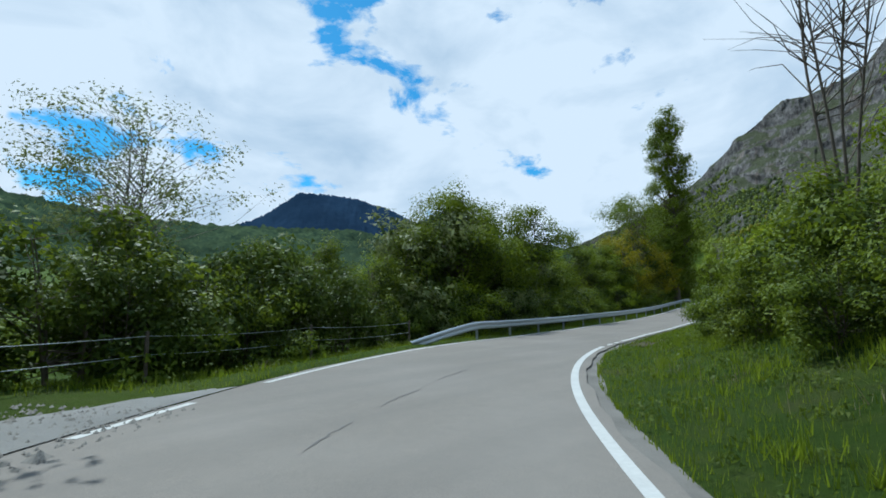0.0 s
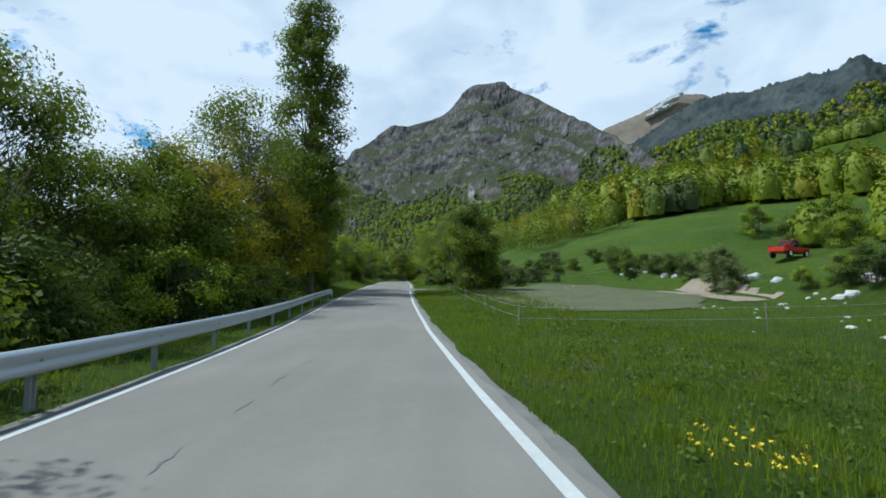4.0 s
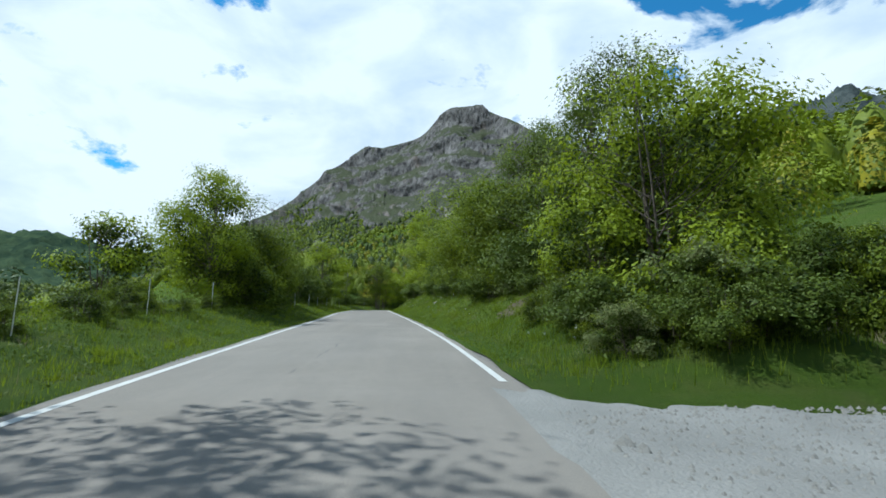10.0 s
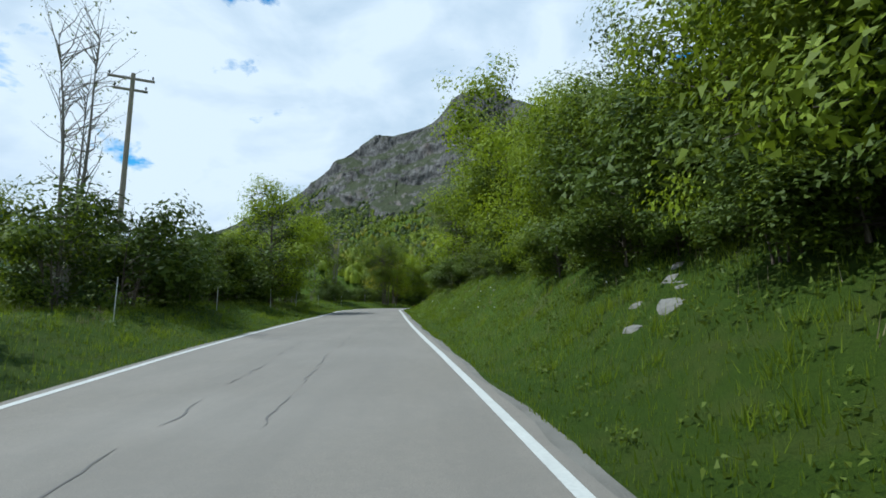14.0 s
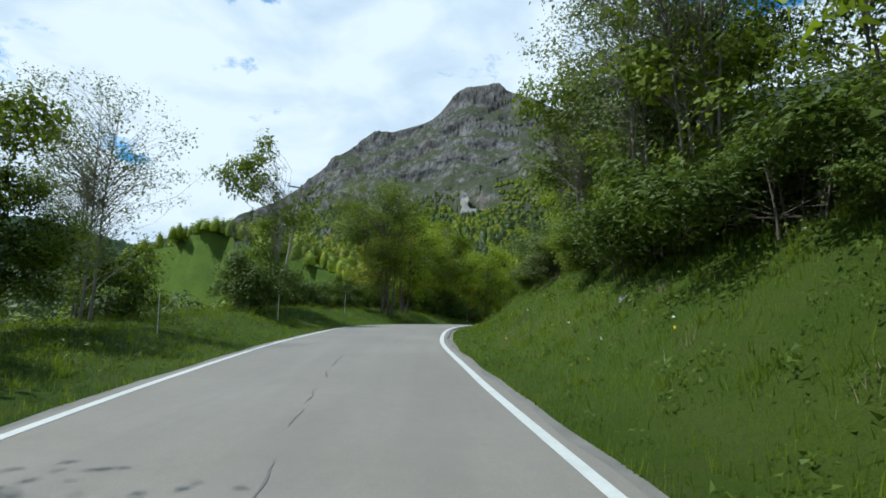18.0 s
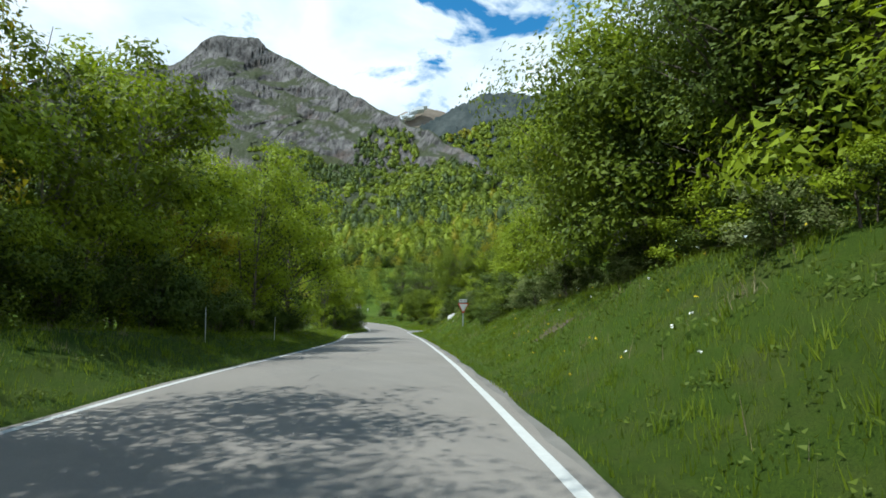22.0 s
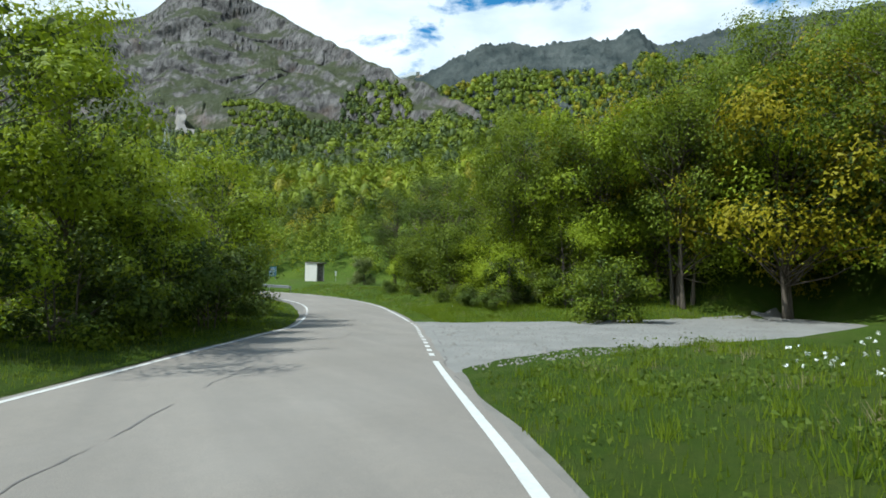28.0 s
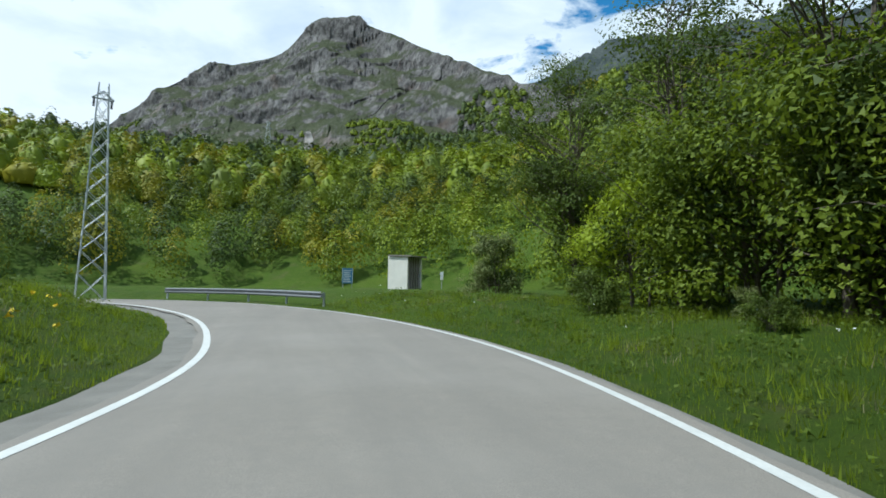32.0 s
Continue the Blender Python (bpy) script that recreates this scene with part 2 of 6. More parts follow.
M_ASPHALT = make_asphalt()
M_PAINT = make_plain("road_paint", (0.50, 0.495, 0.465), 0.18, 3.0, 0.7, bump=0.1, dist=0.003, fine=25.0)
M_GROUND = make_ground()
M_GRAVEL = make_plain("gravel", (0.205, 0.198, 0.182), 0.4, 0.8, 0.95, bump=0.7, dist=0.03, fine=26.0)
M_PADDOCK = make_plain("grazed_stony_soil", (0.10, 0.103, 0.048), 0.45, 0.9, 0.95, bump=0.8, dist=0.06, fine=9.0)
M_GRIT = make_plain("roadside_grit", (0.17, 0.158, 0.138), 0.45, 2.0, 0.95, bump=0.6, dist=0.02, fine=45.0)
M_BANKROCK = make_plain("weathered_bank_rock", (0.19, 0.18, 0.16), 0.4, 4.0, 0.95, bump=0.8, dist=0.04, fine=14.0)
M_SOIL = make_plain("bare_soil", (0.27, 0.215, 0.155), 0.35, 1.5, 0.95, bump=0.7, dist=0.05, fine=18.0)
M_MUD = make_plain("slipped_bank_soil", (0.075, 0.060, 0.036), 0.4, 2.5, 0.95, bump=0.8, dist=0.05, fine=14.0)
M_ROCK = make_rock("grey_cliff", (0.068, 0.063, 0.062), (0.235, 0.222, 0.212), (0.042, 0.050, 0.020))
M_STONE = make_plain("pale_stone", (0.50, 0.48, 0.44), 0.3, 5.0, 0.9, bump=0.6, dist=0.03, fine=25.0)
M_STEEL = make_plain("galvanised_steel", (0.42, 0.46, 0.50), 0.12, 2.5, 0.45, 0.6, bump=0.08, dist=0.002, fine=40.0)
M_DULLSTEEL = make_plain("dull_weathered_steel", (0.17, 0.175, 0.18), 0.2, 3.0, 0.7, 0.1, bump=0.1, dist=0.002)
M_POST = make_plain("galvanised_post", (0.40, 0.42, 0.43), 0.2, 6.0, 0.55, 0.4, bump=0.1, dist=0.002)
M_BARK = make_plain("bark", (0.11, 0.09, 0.07), 0.4, 7.0, 0.95, bump=0.8, dist=0.02, fine=35.0)
M_PALEBARK = make_plain("pale_bark", (0.19, 0.17, 0.14), 0.35, 6.0, 0.95, bump=0.6, dist=0.015, fine=30.0)
M_POLEWOOD = make_plain("weathered_pole_wood", (0.30, 0.26, 0.20), 0.3, 5.0, 0.9, bump=0.5, dist=0.01)
M_WHITEPOST = make_plain("white_fence_post", (0.62, 0.62, 0.58), 0.2, 5.0, 0.7)
M_WIRE = make_plain("pale_fence_tape", (0.34, 0.34, 0.33), 0.1, 3.0, 0.6)
M_CABLE = make_plain("dark_cable", (0.10, 0.10, 0.10), 0.1, 1.0, 0.6)
M_CONCRETE = make_plain("whitewashed_concrete", (0.66, 0.63, 0.57), 0.18, 1.6, 0.9, bump=0.3, dist=0.01)
M_DARKCONC = make_plain("stained_concrete", (0.20, 0.18, 0.155), 0.35, 2.0, 0.9, bump=0.3, dist=0.01)
M_REDPAINT = make_plain("red_paint", (0.55, 0.045, 0.025), 0.1, 2.0, 0.45, bump=0.05)
M_SIGNWHITE = make_plain("white_sign_face", (0.74, 0.74, 0.72), 0.05, 3.0, 0.4, bump=0.02)
M_BLUE = make_plain("blue_sign_face", (0.06, 0.19, 0.36), 0.1, 2.0, 0.45, bump=0.02)
M_DARKMETAL = make_plain("dark_sheet_metal", (0.05, 0.05, 0.055), 0.2, 2.0, 0.6)
M_RUBBER = make_plain("black_rubber", (0.025, 0.025, 0.026), 0.2, 5.0, 0.8)
M_SNOW = make_plain("old_snow", (0.8, 0.82, 0.85), 0.05, 0.05, 0.7, bump=0.1)
M_LEAF_BRIGHT = leaf_material("bright_leaves", (0.15, 0.205, 0.008), (0.275, 0.335, 0.012))
M_LEAF_MID = leaf_material("green_leaves", (0.080, 0.120, 0.007), (0.165, 0.205, 0.011))
# darker green that carries the shade of thickets and tall hedge trees
M_LEAF_DARK = leaf_material("shade_darkened_leaves", (0.048, 0.078, 0.009), (0.105, 0.140, 0.015), glow=0.3)
M_LEAF_GREY = leaf_material("silvery_leaves", (0.11, 0.135, 0.04), (0.20, 0.225, 0.075))
M_LEAF_YELLOW = leaf_material("yellow_green_leaves", (0.19, 0.18, 0.005), (0.31, 0.26, 0.008))
M_WOOD_BRIGHT = leaf_material("bright_canopy", (0.135, 0.185, 0.010), (0.26, 0.305, 0.014), 0.2, 0.0, 0.16)
M_WOOD_MID = leaf_material("green_canopy", (0.095, 0.135, 0.013), (0.185, 0.225, 0.020), 0.2, 0.0, 0.16)
M_WOOD_DARK = leaf_material("dark_canopy", (0.045, 0.070, 0.018), (0.09, 0.12, 0.026), 0.15, 0.0, 0.16)
M_WOOD_YELLOW = leaf_material("yellow_canopy", (0.185, 0.185, 0.009), (0.30, 0.27, 0.014), 0.2, 0.0, 0.16)
M_GRASS = leaf_material("grass_blades", (0.100, 0.158, 0.010), (0.205, 0.255, 0.015), glow=0.5, patch=0.45)
M_WEED = leaf_material("weed_leaves", (0.060, 0.098, 0.009), (0.115, 0.148, 0.016), glow=0.35, single=0.2)
# darkened leaf green: the shade deep in a crown, put into the colour
M_CORE = leaf_material("shade_coloured_inner_leaves", (0.036, 0.058, 0.008), (0.072, 0.100, 0.012), glow=0.2)
M_DRY = leaf_material("dry_stalks", (0.20, 0.17, 0.09), (0.30, 0.26, 0.15), glow=0.2)
M_FLOWER_Y = make_plain("yellow_petals", (0.75, 0.55, 0.02), 0.1, 3.0, 0.6)
M_FLOWER_W = make_plain("white_petals", (0.75, 0.75, 0.70), 0.1, 3.0, 0.6)
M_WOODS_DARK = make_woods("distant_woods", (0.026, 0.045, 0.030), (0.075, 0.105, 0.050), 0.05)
# rock and woods, with some bluish haze mixed into the base colours
M_RIDGE = make_woods("hazy_rocky_far_woods", (0.034, 0.044, 0.044), (0.095, 0.105, 0.098), 0.035)
# the blue is distance haze painted into the slope's base colour
M_FARHAZE = make_woods("hazy_far_mountain_slope", (0.020, 0.040, 0.075), (0.030, 0.055, 0.095), 0.02)
M_BROWNRIDGE = make_woods("bare_brown_ridge", (0.16, 0.13, 0.10), (0.22, 0.19, 0.15), 0.03)


# ---- mesh helpers ----
def part(name, bm, material, parent=None, label=""):
    """Links a bmesh as one mesh object, as a part of parent or as a thing."""
    me = bpy.data.meshes.new(name)
    bm.to_mesh(me)
    bm.free()
    me.materials.append(material)
    ob = new(name, me)
    ob.parent = parent
    return tagged(ob, label)


def raw(name, verts, faces, material, parent=None, smooth=False, mats=None, index=None):
    """A mesh object from arrays; all faces with the same number of corners."""
    verts, faces = np.asarray(verts, np.float32), np.asarray(faces, np.int32)
    me = bpy.data.meshes.new(name)
    k = faces.shape[1]
    me.vertices.add(len(verts))
    me.vertices.foreach_set("co", verts.ravel())
    me.loops.add(faces.size)
    me.loops.foreach_set("vertex_index", faces.ravel())
    me.polygons.add(len(faces))
    me.polygons.foreach_set("loop_start", np.arange(0, faces.size, k, dtype=np.int32))
    me.polygons.foreach_set("loop_total", np.full(len(faces), k, dtype=np.int32))
    for m in mats or (material,):
        me.materials.append(m)
    if index is not None:
        me.polygons.foreach_set("material_index", np.asarray(index, np.int32))
    if smooth:
        me.polygons.foreach_set("use_smooth", np.ones(len(faces), bool))
    me.update(calc_edges=True)
    ob = new(name, me)
    ob.parent = parent
    return ob


def box(bm, x0, y0, z0, x1, y1, z1, bevel=0.0, m=None):
    """A box with softened edges added to a bmesh."""
    r = bmesh.ops.create_cube(bm, size=1.0)
    vs = r["verts"]
    bmesh.ops.scale(bm, vec=(x1 - x0, y1 - y0, z1 - z0), verts=vs)
    bmesh.ops.translate(bm, vec=((x0 + x1) / 2, (y0 + y1) / 2, (z0 + z1) / 2), verts=vs)
    if bevel:
        es = list({e for v in vs for e in v.link_edges})
        vs = list({v for f in bmesh.ops.bevel(bm, geom=es, offset=bevel, segments=2, affect="EDGES")["faces"] for v in f.verts} | {v for v in vs if v.is_valid})
    if m is not None:
        bmesh.ops.transform(bm, matrix=m, verts=vs)


def rod(bm, a, b, r0, r1=None, seg=8):
    """A straight round bar from a to b, tapering from r0 to r1."""
    a, b = Vector(a), Vector(b)
    r1 = r0 if r1 is None else r1
    m = Matrix.Translation((a + b) / 2) @ (b - a).to_track_quat("Z", "Y").to_matrix().to_4x4()
    bmesh.ops.create_cone(bm, cap_ends=True, segments=seg, radius1=r0, radius2=r1, depth=(b - a).length, matrix=m)


def empty(name, m, label, category, group="", kind=""):
    ob = new(name)
    ob.empty_display_size = 0.3
    ob.matrix_world = m
    return tagged(ob, label, category, group, kind)


# ---- the line of the road ----
def spline(c, n=24):
    c, out = np.array(c, float), []
    for i in range(1, len(c) - 2):
        a, b, e, f = c[i - 1:i + 3]
        u = (np.arange(n) / n)[:, None]
        out.append(0.5 * (2 * b + (e - a) * u + (2 * a - 5 * b + 4 * e - f) * u**2 + (3 * b - a - 3 * e + f) * u**3))
    return np.concatenate(out)


LINE = spline(ROAD)
SS = np.r_[0, np.cumsum(np.hypot(*np.diff(LINE[:, :2], axis=0).T))]
SS -= SS[np.argmin(np.hypot(LINE[:, 0] - ROAD[3][0], LINE[:, 1] - ROAD[3][1]))]
S0, S1 = SS[0], SS[-1]
TAN = np.gradient(LINE[:, :2], axis=0)
TAN /= np.hypot(*TAN.T)[:, None]
NRM = np.stack([TAN[:, 1], -TAN[:, 0]], 1)          # to the right


def centre(s):
    return np.stack([np.interp(s, SS, LINE[:, k]) for k in range(3)], -1)


def side(s):
    n = np.stack([np.interp(s, SS, NRM[:, k]) for k in range(2)], -1)
    return n / np.linalg.norm(n, axis=-1, keepdims=True)


def place(s, d):
    """World x, y of a point s metres along the road and d to the right of its middle."""
    return centre(s)[..., :2] + side(s) * np.asarray(d)[..., None]


def heading(s):
    n = side(s)
    return math.atan2(n[1], n[0])


def along(x, y):
    """The nearest place on the road: s, d (right positive) and the road's height."""
    x, y = np.asarray(x, float), np.asarray(y, float)
    q = LINE[::4]
    out = []
    for k in range(0, x.size, 20000):
        xs, ys = x.ravel()[k:k + 20000], y.ravel()[k:k + 20000]
        j = 4 * np.argmin((xs[:, None] - q[None, :, 0]) ** 2 + (ys[:, None] - q[None, :, 1]) ** 2, 1)
        ox, oy = xs - LINE[j, 0], ys - LINE[j, 1]
        a = np.clip(ox * TAN[j, 0] + oy * TAN[j, 1], -1.5, 1.5)
        d = ox * NRM[j, 0] + oy * NRM[j, 1]
        far = np.hypot(ox, oy)
        d = np.where(far > np.abs(d) * 1.05 + 1.0, np.where(d < 0, -far, far), d)
        s = SS[j] + a
        out.append(np.stack([s, d, np.interp(s, SS, LINE[:, 2])]))
    r = np.concatenate(out, 1)
    return r[0].reshape(x.shape), r[1].reshape(x.shape), r[2].reshape(x.shape)


def smooth(u):
    u = np.clip(u, 0, 1)
    return u * u * (3 - 2 * u)


def knots(s, *pairs):
    return np.interp(s, [p[0] for p in pairs], [p[1] for p in pairs])


def fnoise(x, y, scale, seed=0.0):
    """Cheap rolling noise from sines, between -1 and 1."""
    x, y = x / scale + seed, y / scale - seed * 1.7
    return (np.sin(x * 1.3 + 1.7 * np.sin(y * 0.9)) + np.sin(y * 1.7 + 1.3 * np.sin(x * 1.1 + 2)) + np.sin((x + y) * 2.3 + seed) * 0.5) / 2.5


# crest of the rocky mountain, from far left to the saddle on the right
CREST = ((-1800, 1350, 50), (-1300, 1480, 110), (-950, 1550, 170), (-720, 1600, 232), (-560, 1620, 292), (-430, 1610, 352), (-345, 1590, 412), (-265, 1545, 456), (-200, 1520, 488), (-160, 1490, 500), (-105, 1440, 494), (-50, 1400, 498), (0, 1350, 502), (32, 1315, 520), (60, 1280, 528), (92, 1240, 524), (122, 1210, 514), (150, 1170, 488), (180, 1100, 442), (204, 1020, 388), (230, 900, 312), (250, 780, 240), (254, 650, 168), (252, 550, 104), (250, 470, 50), (250, 420, 0))


def hills(x, y):
    """The wooded slopes away from the road."""
    u = np.clip(y - 325.0, 0, None)
    z = np.interp(u, [0, 60, 300, 500, 570, 650, 760, 1200, 4000], [0, 9, 86, 146, 174, 200, 224, 250, 250]) * knots(x, (-1600, 0.3), (-700, 0.38), (-350, 0.46), (-200, 0.56), (-100, 0.72), (0, 0.90), (110, 0.95), (220, 1.08), (420, 1.3))
    z = z * (1 + smooth((u - 250) / 250) * (0.10 * fnoise(x, y, 95.0, 1.5) + 0.05 * fnoise(x, y, 31.0, 4.5)))
    z = np.minimum(z, knots(x, (-700, 400), (60, 330), (130, 235), (200, 185), (280, 215), (420, 280)))
    ax, ay = x, y - 150.0
    r, az = np.hypot(ax, ay), np.degrees(np.arctan2(ax, ay))
    # slope on the right that climbs from the road to the dark ridge
    top = knots(az, (-30, 0), (8, 0), (14, 130), (20, 225), (30, 255), (44, 270), (60, 275), (100, 265), (140, 130), (180, 0))
    z2 = top * smooth((r - 120) / 900.0) ** 0.85
    # low hill across the valley on the left
    zl = knots(az, (-180, 40), (-120, 80), (-70, 80), (-36, 80), (-20, 90), (-5, 40), (5, 0)) * smooth((r - 180) / 800.0)
    return np.maximum(np.maximum(z, z2), zl)


def height(x, y):
    """Height of the ground at world x, y."""
    s, d, z = along(x, y)
    a = np.abs(d)
    # right side
    rb = knots(s, (-20, 1.4), (0, 1.3), (12, 1.0), (20, 0.5), (26, 0.05), (32, -0.25), (60, -0.1), (78, 0.15), (86, 0.1), (90, 0.1), (96, 0.9), (110, 1.5), (125, 2.1), (150, 2.4),
               (175, 2.5), (190, 2.5), (205, 2.0), (220, 1.5), (230, 2.2), (238, 1.9), (244, 0.7), (250, 0.05), (266, 0.05), (274, 0.35), (292, 0.5), (310, 0.5))
    rg = knots(s, (-20, 0.10), (20, 0.06), (30, 0.005), (80, 0.02), (92, 0.06), (105, 0.12), (180, 0.2), (215, 0.18), (240, 0.08), (262, 0.03), (310, 0.03))
    hd = knots(s, (-20, 22), (25, 36), (85, 34), (105, 16), (200, 13), (225, 10), (245, 22), (275, 22), (310, 30))
    hg = knots(s, (-20, 0.2), (30, 0.13), (70, 0.12), (85, 0.07), (110, 0.14), (200, 0.28), (230, 0.42), (250, 0.55), (280, 0.6), (310, 0.45))
    right = rb * smooth((a - 3.2) / 4.2) + rg * np.clip(a - 6, 0, 40) + hg * np.clip(a - hd, 0, 120) * (1 - 0.25 * np.clip((a - hd) / 120, 0, 1))
    # the terraces behind the flat meadow
    ter = smooth((s - 30) / 8) * (1 - smooth((s - 92) / 10))
    right = right + ter * (1.5 * smooth((a - 24) / 3) + 1.2 * smooth((a - 33) / 4))
    # left side
    lb = knots(s, (-20, 0.0), (2, 0.0), (12, -0.3), (30, -0.7), (70, -0.6), (80, 0.0), (90, 0.5), (120, 0.8), (150, 0.7), (165, 0.35), (180, 0.9), (195, 1.1), (215, 0.5), (240, 0.25), (268, 0.25), (282, 0.7), (310, 0.9))
    grit = 0.42 * smooth((s - 273) / 8) * (1 - smooth((s - 300) / 8))
    left = lb * smooth((a - 3.6 - grit) / 3.0) - 0.10 * np.clip(a - 8, 0, 60)
    near = z + np.where(d > 0, right, left)
    near = near + 0.10 * fnoise(x, y, 2.3) * smooth((a - 4) / 3) + 0.5 * fnoise(x, y, 17.0, 3.0) * smooth((a - 12) / 20)
    # flat under the road, the lane mouths and the lay-by
    near = np.where(a < np.where(d < 0, 3.65 + grit, 3.3), z - 0.05, near)
    lane = smooth((s - 84.5) / 1.5) * (1 - smooth((s - 91) / 1.5)) * (d > 0) * (1 - smooth((d - 12) / 5))
    lane = np.maximum(lane, smooth((s - 251 - np.clip(d - 3, 0, 20) * 0.5) / 3) * (1 - smooth((s - 269) / 3)) * (d > 0) * (1 - smooth((d - 26) / 8)))
    lane = np.maximum(lane, smooth((s + 6) / 3) * (1 - smooth((s - 7) / 3)) * (d < 0) * (1 - smooth((-d - 6) / 2)))
    near = near * (1 - lane) + (z - 0.05) * lane
    w = smooth((a - 45) / 90)
    return near * (1 - w) + np.maximum(hills(x, y), np.where(d > 0, near * (1 - smooth((a - 150) / 200)), -8.0)) * w


def ground_at(x, y):
    return float(height(np.array([x]), np.array([y]))[0])


# ---- ground, road, mountains ----
def axis_steps(lo, n0, n1, hi, step, grow, top):
    """Even steps between n0 and n1, widening outwards to lo and hi."""
    mid = list(np.arange(n0, n1 + 1e-6, step))
    for sign, end in ((1, hi), (-1, lo)):
        v, st = (mid[-1] if sign > 0 else mid[0]), step
        while sign * (end - v) > 0:
            st = min(st * grow, top)
            v += sign * st
            mid.append(v) if sign > 0 else mid.insert(0, v)
    return np.array(mid)


GX = axis_steps(-4200, -44, 46, 3600, 1.0, 1.1, 90)
GY = axis_steps(-900, -26, 312, 4300, 1.0, 1.1, 90)
gx, gy = np.meshgrid(GX, GY, indexing="ij")
gs_, gd_, _ = along(gx, gy)
gz = height(gx, gy) - 0.16 * (np.abs(gd_) < 9.2) * (np.abs(gd_) > 2.8) * (gs_ > S0 + 2) * (gs_ < S1 - 2)


def grid_faces(n, m):
    i = (np.arange(n - 1)[:, None] * m + np.arange(m - 1)[None]).ravel()
    return np.stack([i, i + m, i + m + 1, i + 1], 1)


ground = raw("ground", np.stack([gx, gy, gz], -1).reshape(-1, 3), grid_faces(len(GX), len(GY)), M_GROUND, smooth=True)
tagged(ground, "green spring meadow, banks and wooded valley slopes", "ground", kind="structure")


def edge_left(s):
    """Offset of the middle of the left edge line."""
    return -knots(s, (-30, 3.90), (-5, 3.83), (4, 3.55), (13, 3.05), (22, 2.50), (31, 2.11), (40, 2.08), (49, 2.16), (58, 2.08), (67, 1.88), (76, 1.87), (85, 2.07), (94, 2.27), (103, 2.47), (112, 2.71), (121, 2.90), (130, 2.96), (139, 2.77), (148, 2.56), (157, 2.49), (166, 2.52), (175, 2.68), (184, 2.93), (193, 3.14), (202, 3.25), (211, 3.18), (220, 2.99), (229, 3.02), (238, 3.25), (247, 3.44), (256, 3.44), (265, 3.19), (274, 2.89), (283, 2.81), (292, 2.81), (301, 2.71), (310, 2.62), (320, 2.55))


def edge_right(s):
    return knots(s, (-30, 1.52), (-5, 1.63), (4, 1.83), (13, 2.16), (22, 2.52), (31, 2.66), (40, 2.58), (49, 2.62), (58, 2.84), (67, 3.08), (76, 3.31), (85, 3.39), (94, 3.18), (103, 2.92), (112, 2.77), (121, 2.68), (130, 2.60), (139, 2.46), (148, 2.37), (157, 2.39), (166, 2.41), (175, 2.35), (184, 2.37), (193, 2.49), (202, 2.48), (211, 2.33), (220, 2.32), (229, 2.48), (238, 2.68), (247, 2.80), (256, 2.70), (265, 2.52), (274, 2.50), (283, 2.53), (292, 2.51), (301, 2.50), (310, 2.57), (320, 2.66))


def half(s):
    return np.maximum(-edge_left(s), edge_right(s))


def ribbon(name, s, inner, outer, lift, material, cols=2, label="", kind="structure", category=""):
    """A strip along the road between two offsets, lift metres over the carriageway."""
    s = np.asarray(s, float)
    u = np.linspace(0, 1, cols)
    d = np.asarray(inner)[..., None] * (1 - u) + np.asarray(outer)[..., None] * u
    d = np.broadcast_to(d, (len(s), cols))
    xy = centre(s)[:, None, :2] + side(s)[:, None] * d[..., None]
    crown = 0.035 * (1 - (d / 3.2) ** 2)
    z = centre(s)[:, None, 2] + crown + lift
    v = np.concatenate([xy, np.broadcast_to(z, d.shape)[..., None]], -1).reshape(-1, 3)
    ob = raw(name, v, grid_faces(len(s), cols), material, smooth=True)
    return tagged(ob, label, category, kind=kind)


road_s = np.arange(S0 + 0.5, S1 - 0.5, 0.7)
ribbon("road", road_s, edge_left(road_s) - 0.22 - 0.06 * np.sin(road_s * 1.9) * np.sin(road_s * 0.7), edge_right(road_s) + 0.22 + 0.06 * np.sin(road_s * 2.3 + 1) * np.sin(road_s * 0.9), 0.0, M_ASPHALT, 9,
       "worn pale grey asphalt country road", category="road")


def shoulder(s):
    """How much wider the grit lies beside the left edge, on the inside of the last bend."""
    return 0.42 * smooth((s - 273) / 8) * (1 - smooth((s - 300) / 8))


wob = 0.16 * np.sin(road_s * 1.1) * np.sin(road_s * 0.37 + 1)
ribbon("verge_right", road_s, edge_right(road_s) + 0.1, edge_right(road_s) + 0.45 + wob * 0.3, -0.035, M_GRIT, 3, "narrow gritty edge of the asphalt", category="verge")
ribbon("verge_left", road_s, edge_left(road_s) - 0.45 - wob * 0.3 - shoulder(road_s), edge_left(road_s) - 0.1, -0.035, M_GRIT, 3, "narrow gritty edge of the asphalt", category="verge")


